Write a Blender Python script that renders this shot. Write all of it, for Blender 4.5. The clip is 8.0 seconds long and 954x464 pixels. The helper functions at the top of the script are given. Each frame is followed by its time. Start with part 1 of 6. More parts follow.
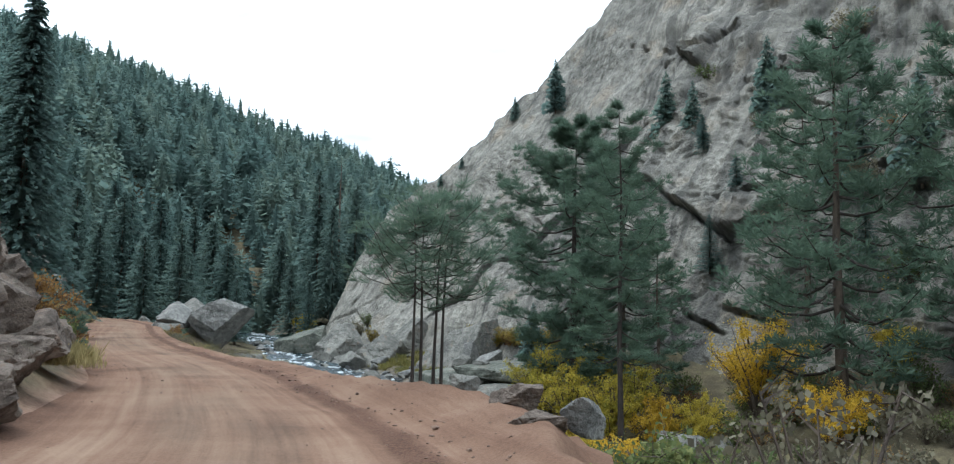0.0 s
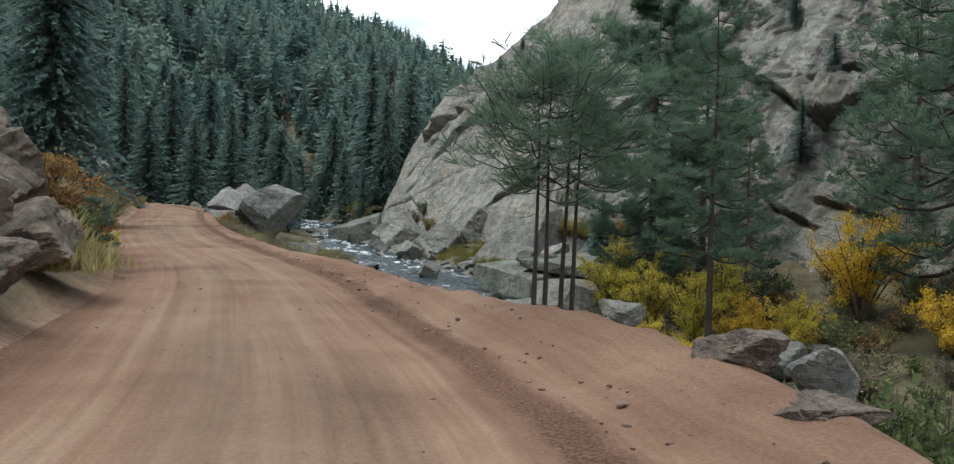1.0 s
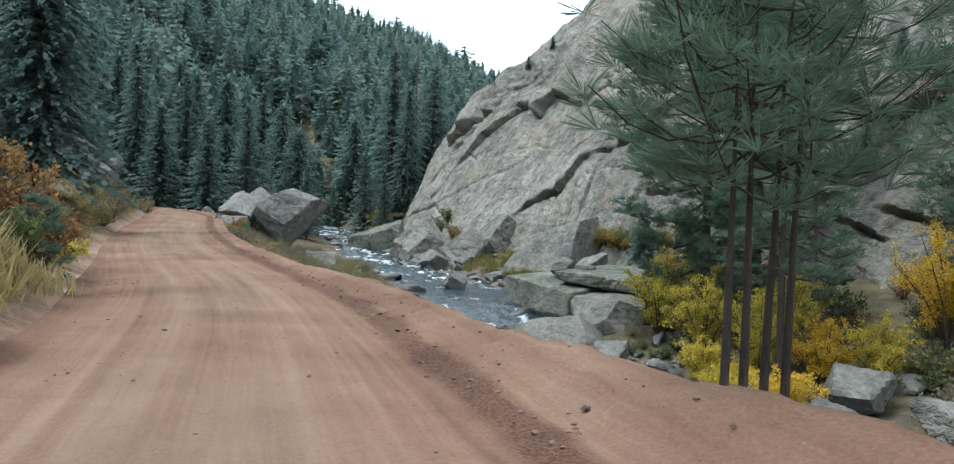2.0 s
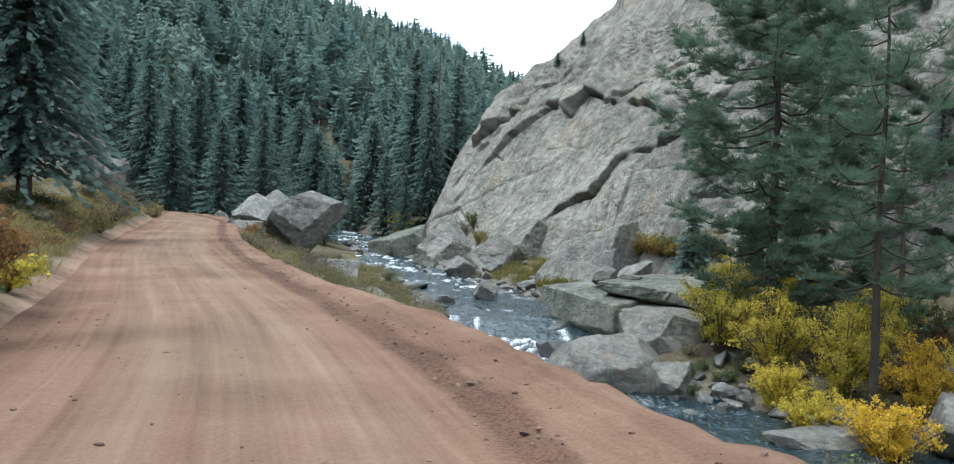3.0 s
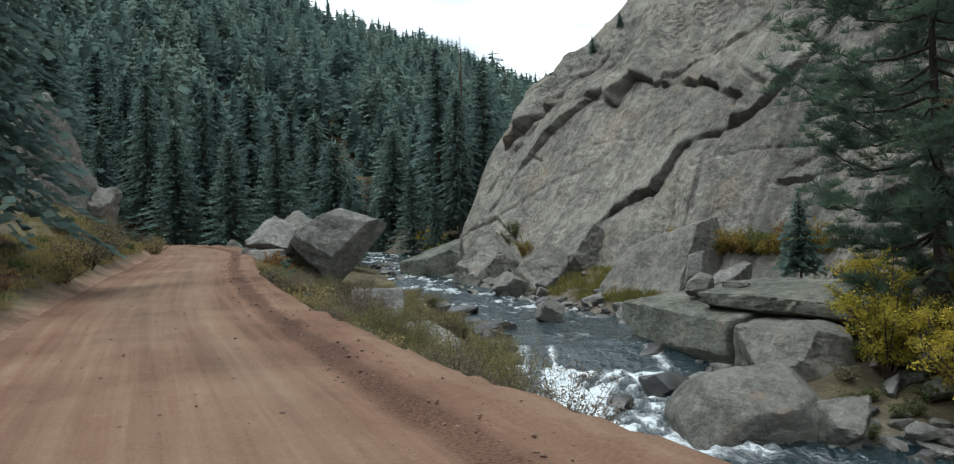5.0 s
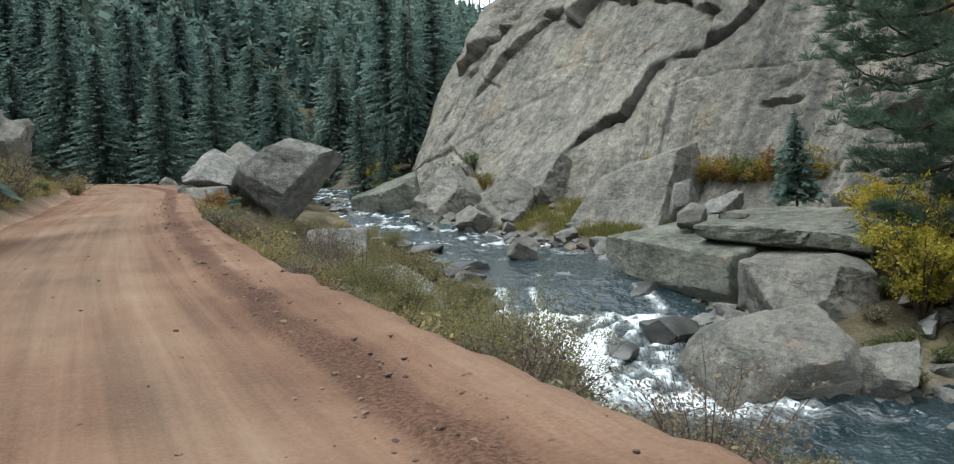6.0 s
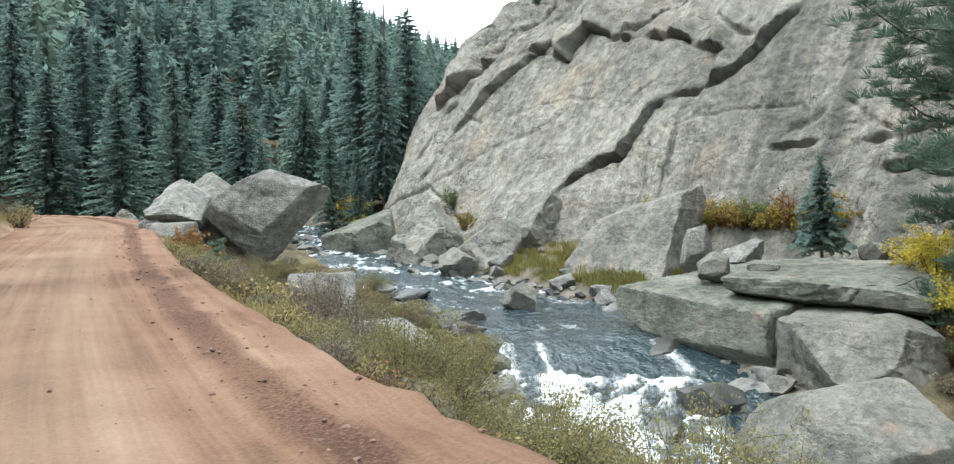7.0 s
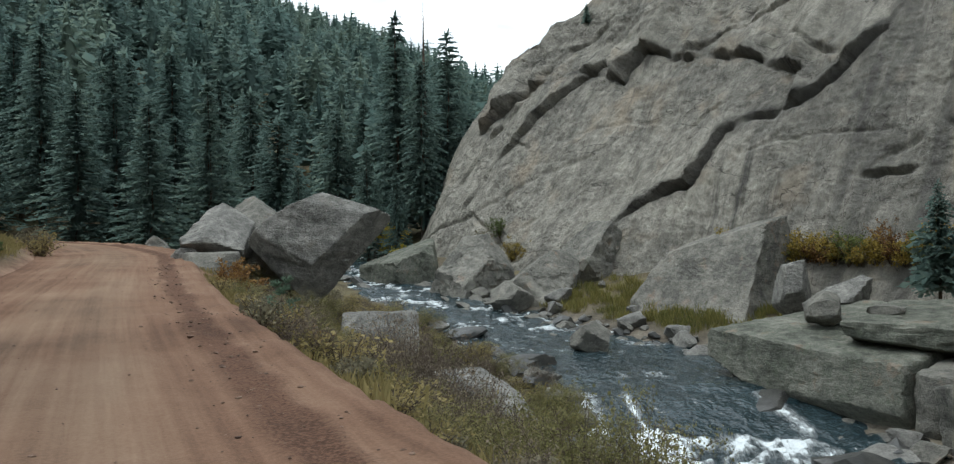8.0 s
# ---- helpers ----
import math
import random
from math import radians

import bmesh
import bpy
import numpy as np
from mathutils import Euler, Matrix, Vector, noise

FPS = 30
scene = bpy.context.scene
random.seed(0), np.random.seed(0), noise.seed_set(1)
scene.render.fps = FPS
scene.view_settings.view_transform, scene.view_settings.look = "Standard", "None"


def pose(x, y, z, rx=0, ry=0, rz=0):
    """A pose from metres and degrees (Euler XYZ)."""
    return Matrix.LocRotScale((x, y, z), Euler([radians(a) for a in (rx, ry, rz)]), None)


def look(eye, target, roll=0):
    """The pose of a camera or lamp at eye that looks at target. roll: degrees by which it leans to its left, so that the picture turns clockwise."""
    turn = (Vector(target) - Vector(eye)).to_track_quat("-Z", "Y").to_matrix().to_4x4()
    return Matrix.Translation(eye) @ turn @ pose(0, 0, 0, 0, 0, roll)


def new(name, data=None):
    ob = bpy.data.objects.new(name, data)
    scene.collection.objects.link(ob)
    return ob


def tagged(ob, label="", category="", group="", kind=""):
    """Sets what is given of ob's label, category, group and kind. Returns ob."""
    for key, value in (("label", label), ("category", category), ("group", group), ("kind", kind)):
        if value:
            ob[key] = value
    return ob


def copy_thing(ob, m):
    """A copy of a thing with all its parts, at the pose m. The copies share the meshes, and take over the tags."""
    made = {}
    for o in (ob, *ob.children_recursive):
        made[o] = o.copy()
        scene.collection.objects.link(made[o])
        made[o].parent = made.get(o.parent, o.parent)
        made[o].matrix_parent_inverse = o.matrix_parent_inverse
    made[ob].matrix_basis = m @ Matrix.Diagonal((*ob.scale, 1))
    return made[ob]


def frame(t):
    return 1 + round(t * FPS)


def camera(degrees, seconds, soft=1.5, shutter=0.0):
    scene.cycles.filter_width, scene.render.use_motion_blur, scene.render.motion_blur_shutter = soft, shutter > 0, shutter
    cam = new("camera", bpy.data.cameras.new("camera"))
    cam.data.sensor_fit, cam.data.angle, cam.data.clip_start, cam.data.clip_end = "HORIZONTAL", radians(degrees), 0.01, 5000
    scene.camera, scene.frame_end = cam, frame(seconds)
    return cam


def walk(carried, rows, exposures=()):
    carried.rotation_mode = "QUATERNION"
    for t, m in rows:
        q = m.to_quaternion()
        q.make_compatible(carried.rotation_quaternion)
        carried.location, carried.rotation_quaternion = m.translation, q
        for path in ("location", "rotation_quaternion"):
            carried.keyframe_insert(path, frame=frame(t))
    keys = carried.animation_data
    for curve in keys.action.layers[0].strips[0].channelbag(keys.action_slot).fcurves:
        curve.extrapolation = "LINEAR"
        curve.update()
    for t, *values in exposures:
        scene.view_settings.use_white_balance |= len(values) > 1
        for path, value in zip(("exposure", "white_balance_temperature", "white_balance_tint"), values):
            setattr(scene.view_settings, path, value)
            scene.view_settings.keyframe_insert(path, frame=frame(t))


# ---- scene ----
cam = camera(57.6, 8.0, soft=1.2)
PATH = [
    (0, (0.076, 0.338, 1.773), (0.072, 2.326, 1.991), 1.0),
    (0.5, (-0.598, 2.825, 1.858), (-0.613, 4.824, 1.915), 1.93),
    (1, (-1.345, 5.366, 1.942), (-1.457, 7.363, 1.9), 1.68),
    (1.2, (-1.64, 6.407, 1.96), (-1.781, 8.401, 1.922), 2.01),
    (2.3, (-3.142, 12.359, 1.89), (-3.309, 14.352, 1.868), 2.1),
    (2.5, (-3.507, 13.406, 1.897), (-3.707, 15.396, 1.877), 2.3),
    (3, (-4.428, 15.911, 1.949), (-4.618, 17.902, 1.931), 2.1),
    (3.5, (-5.389, 18.413, 2.0), (-5.56, 20.405, 1.985), 0.9),
    (4, (-6.269, 20.96, 2.025), (-6.512, 22.945, 2.013), -0.3),
    (4.2, (-6.605, 21.97, 2.023), (-6.873, 23.952, 2.017), -1.1),
    (5.3, (-8.902, 27.505, 1.98), (-9.106, 29.495, 1.988), -2.3),
    (5.5, (-9.296, 28.573, 1.965), (-9.486, 30.564, 1.933), -2.3),
    (6, (-10.333, 31.081, 1.935), (-10.428, 33.073, 1.783), -3.2),
    (6.5, (-11.524, 33.427, 1.999), (-11.547, 35.422, 1.869), -2.4),
    (7, (-12.726, 35.782, 2.094), (-12.712, 37.78, 2.025), -1.8),
    (7.5, (-13.861, 38.138, 2.132), (-13.824, 40.137, 2.129), -1.4),
    (8, (-14.968, 40.56, 2.179), (-15.001, 42.56, 2.178), -1.3),
]
EXPOSE = [(0.0, -0.35), (0.2, -1.3), (0.5, -2.0), (0.8, -1.2), (1.0, -0.55), (1.2, -0.4), (2.5, -0.1), (4.0, -0.05), (5.5, -1.05), (6.0, -0.3), (6.5, 0.3), (7.0, 0.37), (7.5, -0.38), (8.0, -0.78)]
walk(cam, [(t, look(eye, target, roll)) for t, eye, target, roll in PATH], [(t, stops, float(np.interp(t, [0, 1, 2.5, 4, 5.5, 6.5, 8], [5620, 6020, 5680, 5680, 6150, 6080, 6080])), 5) for t, stops in EXPOSE])

# ---- sky, sun, exposure ----
world = bpy.data.worlds.new("overcast_sky")
scene.world = world
world.use_nodes = True
wt = world.node_tree
wt.nodes.clear()
w_out = wt.nodes.new("ShaderNodeOutputWorld")
w_bg = wt.nodes.new("ShaderNodeBackground")
w_sky = wt.nodes.new("ShaderNodeTexSky")
w_sky.sky_type, w_sky.sun_disc = "NISHITA", False
w_sky.sun_elevation, w_sky.sun_rotation = radians(73), radians(250)
w_co = wt.nodes.new("ShaderNodeTexCoord")
w_map = wt.nodes.new("ShaderNodeMapping")
w_map.inputs["Scale"].default_value = (2.0, 2.0, 7.0)
w_noise = wt.nodes.new("ShaderNodeTexNoise")
w_noise.inputs["Scale"].default_value, w_noise.inputs["Detail"].default_value = 2.6, 6.0
w_ramp = wt.nodes.new("ShaderNodeValToRGB")
w_ramp.color_ramp.elements[0].position, w_ramp.color_ramp.elements[0].color = 0.30, (0.78, 0.86, 0.96, 1)
w_ramp.color_ramp.elements[1].position, w_ramp.color_ramp.elements[1].color = 0.45, (1.1, 1.16, 1.22, 1)
w_high = w_ramp.color_ramp.elements.new(0.60)
w_high.color = (2.0, 2.02, 2.03, 1)
w_mul = wt.nodes.new("ShaderNodeMixRGB")
w_mul.blend_type, w_mul.inputs["Fac"].default_value = "MIX", 0.94
wt.links.new(w_co.outputs["Generated"], w_map.inputs["Vector"])
wt.links.new(w_map.outputs[0], w_noise.inputs["Vector"])
wt.links.new(w_noise.outputs["Fac"], w_ramp.inputs["Fac"])
w_dim = wt.nodes.new("ShaderNodeVectorMath")
w_dim.operation, w_dim.inputs["Scale"].default_value = "SCALE", 0.1
wt.links.new(w_sky.outputs[0], w_dim.inputs[0])
wt.links.new(w_dim.outputs[0], w_mul.inputs["Color1"])
wt.links.new(w_ramp.outputs["Color"], w_mul.inputs["Color2"])
wt.links.new(w_mul.outputs[0], w_bg.inputs["Color"])
w_bg.inputs["Strength"].default_value = 1.72
wt.links.new(w_bg.outputs[0], w_out.inputs["Surface"])

sun = new("sun", bpy.data.lights.new("sun", "SUN"))
sun.data.energy, sun.data.angle, sun.data.color = 3.0, radians(22), (1.0, 0.96, 0.90)
sun.matrix_world = look((0, 0, 60), (17, 6, 0))


# ---- numeric helpers ----
def rand01(ix, iy, iz, seed):
    h = (ix * 374761393 + iy * 668265263 + iz * 2147483647 + seed * 974634777) & 0x7FFFFFFF
    h = ((h ^ (h >> 13)) * 1274126177) & 0x7FFFFFFF
    h = ((h ^ (h >> 16)) * 1103515245) & 0x7FFFFFFF
    return (h & 0xFFFF) / 65535.0


def vnoise(x, y, z, seed=0):
    """Smooth value noise of arrays, -1 to 1."""
    x, y, z = np.broadcast_arrays(np.asarray(x, float), np.asarray(y, float), np.asarray(z, float))
    ix, iy, iz = (np.floor(a).astype(np.int64) for a in (x, y, z))
    fx, fy, fz = x - ix, y - iy, z - iz
    fx, fy, fz = (a * a * (3 - 2 * a) for a in (fx, fy, fz))
    total = 0
    for dx in (0, 1):
        for dy in (0, 1):
            for dz in (0, 1):
                w = (fx if dx else 1 - fx) * (fy if dy else 1 - fy) * (fz if dz else 1 - fz)
                total = total + w * rand01(ix + dx, iy + dy, iz + dz, seed)
    return total * 2 - 1


def fbm(x, y, z=0.0, seed=0, octaves=4, rough=0.5):
    total, amp, f = 0, 1.0, 1.0
    for o in range(octaves):
        total = total + amp * vnoise(np.asarray(x) * f, np.asarray(y) * f, np.asarray(z) * f, seed + o)
        amp, f = amp * rough, f * 2.03
    return total


def smooth(a, lo, hi):
    q = np.clip((np.asarray(a, float) - lo) / (hi - lo), 0, 1)
    return q * q * (3 - 2 * q)


def smin(a, b, k):
    h = np.clip(0.5 + 0.5 * (b - a) / k, 0, 1)
    return b * (1 - h) + a * h - k * h * (1 - h)


def along(line, x, y):
    """For points x, y: signed distance to a polyline (positive on its right), and its other columns at the foot."""
    line = np.array(line, float)
    x, y = np.asarray(x, float), np.asarray(y, float)
    best = np.full(x.shape, 1e9)
    sign = np.ones(x.shape)
    extra = np.zeros(x.shape + (line.shape[1] - 2,))
    lengths = np.concatenate([[0], np.cumsum(np.hypot(*np.diff(line[:, :2], axis=0).T))])
    run = np.zeros(x.shape)
    for i in range(len(line) - 1):
        a, b = line[i], line[i + 1]
        ex, ey = b[0] - a[0], b[1] - a[1]
        l2 = ex * ex + ey * ey
        q = np.clip(((x - a[0]) * ex + (y - a[1]) * ey) / l2, 0, 1)
        d = np.hypot(x - a[0] - q * ex, y - a[1] - q * ey)
        m = d < best
        best = np.where(m, d, best)
        sign = np.where(m, np.where((x - a[0]) * ey - (y - a[1]) * ex >= 0, 1, -1), sign)
        run = np.where(m, lengths[i] + q * math.sqrt(l2), run)
        for k in range(extra.shape[-1]):
            extra[..., k] = np.where(m, a[k + 2] + q * (b[k + 2] - a[k + 2]), extra[..., k])
    return best * sign, extra, run


def curve_line(points, step):
    """A smooth line through points, in steps of about that length."""
    p = np.array(points, float)
    out = []
    for i in range(len(p) - 1):
        p0, p1, p2, p3 = p[max(i - 1, 0)], p[i], p[i + 1], p[min(i + 2, len(p) - 1)]
        n = max(2, int(np.hypot(*(p2 - p1)[:2]) / step))
        for k in range(n):
            q = k / n
            out.append(0.5 * (2 * p1 + (p2 - p0) * q + (2 * p0 - 5 * p1 + 4 * p2 - p3) * q * q + (3 * p1 - p0 - 3 * p2 + p3) * q ** 3))
    out.append(p[-1])
    return np.array(out)


def mesh_object(name, verts, faces, material=None, parent=None, smooth_shade=True):
    me = bpy.data.meshes.new(name)
    me.from_pydata([tuple(v) for v in np.asarray(verts, float)], [], [tuple(f) for f in faces])
    if smooth_shade:
        me.polygons.foreach_set("use_smooth", np.ones(len(me.polygons), bool))
    me.update()
    if material:
        me.materials.append(material)
    ob = new(name, me)
    if parent:
        ob.parent = parent
    return ob


def fast_mesh(name, verts, tris, material, smooth_shade=False, normals=None):
    """A mesh from arrays; normals: soft shading for a crown, one for each point."""
    verts, tris = np.asarray(verts, np.float32), np.asarray(tris, np.int32)
    me = bpy.data.meshes.new(name)
    me.vertices.add(len(verts))
    me.vertices.foreach_set("co", verts.ravel())
    n = tris.shape[1]
    me.loops.add(tris.size)
    me.loops.foreach_set("vertex_index", tris.ravel())
    me.polygons.add(len(tris))
    me.polygons.foreach_set("loop_start", np.arange(0, tris.size, n, dtype=np.int32))
    me.polygons.foreach_set("use_smooth", np.full(len(tris), smooth_shade))
    me.update(calc_edges=True)
    me.validate()
    me.materials.append(material)
    if normals is not None:
        me.polygons.foreach_set("use_smooth", np.ones(len(tris), bool))
        me.normals_split_custom_set_from_vertices(np.asarray(normals, np.float32))
    return me


def grid_faces(nu, nv):
    a = np.arange(nu * nv).reshape(nu, nv)
    return np.stack([a[:-1, :-1], a[1:, :-1], a[1:, 1:], a[:-1, 1:]], -1).reshape(-1, 4)


# ---- materials ----
def surface(name, colours, scale=1.0, rough=0.85, bump=0.3, bump_scale=None, fine=None, detail=8.0, spec=0.3, island=0.0, stretch=(1, 1, 1), bump_dist=0.05):
    """A rough natural surface: a ramp of colours over two sizes of noise, with relief."""
    m = bpy.data.materials.new(name)
    m.use_nodes = True
    t = m.node_tree
    b = t.nodes["Principled BSDF"]
    co = t.nodes.new("ShaderNodeTexCoord")
    mp = t.nodes.new("ShaderNodeMapping")
    mp.inputs["Scale"].default_value = stretch
    t.links.new(co.outputs["Object"], mp.inputs["Vector"])
    n1 = t.nodes.new("ShaderNodeTexNoise")
    n1.inputs["Scale"].default_value, n1.inputs["Detail"].default_value, n1.inputs["Roughness"].default_value = scale, detail, 0.62
    n2 = t.nodes.new("ShaderNodeTexNoise")
    n2.inputs["Scale"].default_value, n2.inputs["Detail"].default_value = fine or scale * 9, 6.0
    for n in (n1, n2):
        t.links.new(mp.outputs[0], n.inputs["Vector"])
    mix = t.nodes.new("ShaderNodeMath")
    mix.operation = "MULTIPLY_ADD"
    t.links.new(n2.outputs["Fac"], mix.inputs[0])
    mix.inputs[1].default_value = 0.45
    sub = t.nodes.new("ShaderNodeMath")
    sub.operation = "SUBTRACT"
    sub.inputs[1].default_value = 0.225
    t.links.new(n1.outputs["Fac"], sub.inputs[0])
    t.links.new(sub.outputs[0], mix.inputs[2])
    value = mix.outputs[0]
    if island:
        g = t.nodes.new("ShaderNodeNewGeometry")
        add = t.nodes.new("ShaderNodeMath")
        add.operation = "MULTIPLY_ADD"
        t.links.new(g.outputs["Random Per Island"], add.inputs[0])
        add.inputs[1].default_value = island
        sb = t.nodes.new("ShaderNodeMath")
        sb.operation = "SUBTRACT"
        sb.inputs[1].default_value = island / 2
        t.links.new(value, sb.inputs[0])
        t.links.new(sb.outputs[0], add.inputs[2])
        value = add.outputs[0]
    ramp = t.nodes.new("ShaderNodeValToRGB")
    el = ramp.color_ramp.elements
    for i, c in enumerate(colours):
        pos = 0.28 + 0.44 * i / max(1, len(colours) - 1)
        e = el[i] if i < 2 else el.new(pos)
        e.position, e.color = pos, (*c, 1)
    t.links.new(value, ramp.inputs["Fac"])
    t.links.new(ramp.outputs["Color"], b.inputs["Base Color"])
    b.inputs["Roughness"].default_value = rough
    b.inputs["Specular IOR Level"].default_value = spec
    if bump:
        n3 = t.nodes.new("ShaderNodeTexNoise")
        n3.inputs["Scale"].default_value, n3.inputs["Detail"].default_value, n3.inputs["Roughness"].default_value = bump_scale or scale * 4, 9.0, 0.65
        t.links.new(mp.outputs[0], n3.inputs["Vector"])
        bp = t.nodes.new("ShaderNodeBump")
        bp.inputs["Strength"].default_value, bp.inputs["Distance"].default_value = bump, bump_dist
        t.links.new(n3.outputs["Fac"], bp.inputs["Height"])
        t.links.new(bp.outputs[0], b.inputs["Normal"])
    return m


def foliage(name, colours, light_through=0.45, rough=0.7):
    """Leaves or needles: tint by leaf and by plant, with some light coming through."""
    m = bpy.data.materials.new(name)
    m.use_nodes = True
    t = m.node_tree
    b = t.nodes["Principled BSDF"]
    out = t.nodes["Material Output"]
    g = t.nodes.new("ShaderNodeNewGeometry")
    oi = t.nodes.new("ShaderNodeObjectInfo")
    co = t.nodes.new("ShaderNodeTexCoord")
    n = t.nodes.new("ShaderNodeTexNoise")
    n.inputs["Scale"].default_value = 0.5
    t.links.new(co.outputs["Object"], n.inputs["Vector"])
    a1 = t.nodes.new("ShaderNodeMath")
    a1.operation = "MULTIPLY_ADD"
    t.links.new(g.outputs["Random Per Island"], a1.inputs[0])
    a1.inputs[1].default_value = 0.4
    a2 = t.nodes.new("ShaderNodeMath")
    a2.operation = "MULTIPLY_ADD"
    t.links.new(oi.outputs["Random"], a2.inputs[0])
    a2.inputs[1].default_value = 0.4
    sc = t.nodes.new("ShaderNodeMath")
    sc.operation = "MULTIPLY_ADD"
    t.links.new(n.outputs["Fac"], sc.inputs[0])
    sc.inputs[1].default_value, sc.inputs[2].default_value = 0.6, -0.25
    t.links.new(sc.outputs[0], a2.inputs[2])
    t.links.new(a2.outputs[0], a1.inputs[2])
    ramp = t.nodes.new("ShaderNodeValToRGB")
    el = ramp.color_ramp.elements
    for i, c in enumerate(colours):
        pos = 0.1 + 0.8 * i / max(1, len(colours) - 1)
        e = el[i] if i < 2 else el.new(pos)
        e.position, e.color = pos, (*c, 1)
    own = t.nodes.new("ShaderNodeAttribute")
    own.attribute_name = "tint"
    a3 = t.nodes.new("ShaderNodeMath")
    t.links.new(a1.outputs[0], a3.inputs[0])
    t.links.new(own.outputs["Fac"], a3.inputs[1])
    t.links.new(a3.outputs[0], ramp.inputs["Fac"])
    t.links.new(ramp.outputs["Color"], b.inputs["Base Color"])
    b.inputs["Roughness"].default_value = rough
    b.inputs["Specular IOR Level"].default_value = 0.1
    tr = t.nodes.new("ShaderNodeBsdfTranslucent")
    t.links.new(ramp.outputs["Color"], tr.inputs["Color"])
    mx = t.nodes.new("ShaderNodeMixShader")
    mx.inputs[0].default_value = light_through
    t.links.new(b.outputs[0], mx.inputs[1])
    t.links.new(tr.outputs[0], mx.inputs[2])
    t.links.new(mx.outputs[0], out.inputs["Surface"])
    return m



def add_math(t, op, a, c=None, d=None, clamp=False):
    n = t.nodes.new("ShaderNodeMath")
    n.operation, n.use_clamp = op, clamp
    for k, v in enumerate((a, c, d)):
        if v is None:
            continue
        if isinstance(v, (int, float)):
            n.inputs[k].default_value = v
        else:
            t.links.new(v, n.inputs[k])
    return n.outputs[0]


def add_noise(t, vector, scale, detail=5.0, rough=0.6, stretch=(1, 1, 1)):
    mp = t.nodes.new("ShaderNodeMapping")
    mp.inputs["Scale"].default_value = stretch
    t.links.new(vector, mp.inputs["Vector"])
    n = t.nodes.new("ShaderNodeTexNoise")
    n.inputs["Scale"].default_value, n.inputs["Detail"].default_value, n.inputs["Roughness"].default_value = scale, detail, rough
    t.links.new(mp.outputs[0], n.inputs["Vector"])
    return n.outputs["Fac"]


def add_ramp(t, value, stops):
    r = t.nodes.new("ShaderNodeValToRGB")
    el = r.color_ramp.elements
    for i, (pos, c) in enumerate(stops):
        e = el[i] if i < 2 else el.new(pos)
        e.position, e.color = pos, ((c, c, c, 1) if isinstance(c, float) else (*c, 1))
    t.links.new(value, r.inputs["Fac"])
    return r.outputs["Color"]


def add_mix(t, fac, a, c):
    n = t.nodes.new("ShaderNodeMixRGB")
    for k, v in ((0, fac), (1, a), (2, c)):
        if isinstance(v, tuple):
            n.inputs[k].default_value = (*v, 1)
        elif isinstance(v, float):
            n.inputs[k].default_value = v
        else:
            t.links.new(v, n.inputs[k])
    return n.outputs[0]


def plain_tree(name, rough, spec):
    m = bpy.data.materials.new(name)
    m.use_nodes = True
    t = m.node_tree
    b = t.nodes["Principled BSDF"]
    b.inputs["Roughness"].default_value, b.inputs["Specular IOR Level"].default_value = rough, spec
    co = t.nodes.new("ShaderNodeTexCoord")
    return m, t, b, co.outputs["Object"]


def add_bump(t, b, height, strength, distance):
    bp = t.nodes.new("ShaderNodeBump")
    bp.inputs["Strength"].default_value, bp.inputs["Distance"].default_value = strength, distance
    t.links.new(height, bp.inputs["Height"])
    t.links.new(bp.outputs[0], b.inputs["Normal"])


def named_value(t, name):
    n = t.nodes.new("ShaderNodeAttribute")
    n.attribute_name = name
    return n


# graded dirt: streaks along the wheel tracks, patches of paler dust, damp loose soil at the edges
M_ROAD, rt, rb, rco = plain_tree("dirt_road", 0.95, 0.1)
tk = named_value(rt, "track")
streak = add_math(rt, "ADD", add_math(rt, "MULTIPLY", add_noise(rt, tk.outputs["Vector"], 1.0, 5, 0.6, (1.5, 0.045, 1)), 0.6), add_math(rt, "MULTIPLY", add_noise(rt, tk.outputs["Vector"], 1.0, 4, 0.65, (6.0, 0.10, 1)), 0.4))
patch = add_noise(rt, rco, 0.35, 5, 0.6)
grit = add_noise(rt, rco, 26.0, 4, 0.7)
mixv = add_math(rt, "ADD", add_math(rt, "MULTIPLY", streak, 0.62), add_math(rt, "ADD", add_math(rt, "MULTIPLY", patch, 0.38), add_math(rt, "MULTIPLY_ADD", grit, 0.22, -0.11)))
dust = add_ramp(rt, mixv, [(0.37, (0.084, 0.049, 0.033)), (0.46, (0.152, 0.089, 0.059)), (0.54, (0.192, 0.119, 0.080)), (0.65, (0.259, 0.178, 0.124))])
sep = rt.nodes.new("ShaderNodeSeparateXYZ")
rt.links.new(tk.outputs["Vector"], sep.inputs[0])
waver = add_math(rt, "MULTIPLY_ADD", add_noise(rt, tk.outputs["Vector"], 1.0, 4, 0.6, (0.8, 0.5, 1)), 0.6, -0.3)
lat_m = add_math(rt, "ADD", sep.outputs[0], waver)
damp = add_ramp(rt, add_math(rt, "MULTIPLY_ADD", lat_m, 0.125, 0.5), [(0.14, 0.85), (0.26, 0.1), (0.728, 0.0), (0.756, 1.0), (0.795, 1.0), (0.818, 0.08), (0.97, 0.35)])
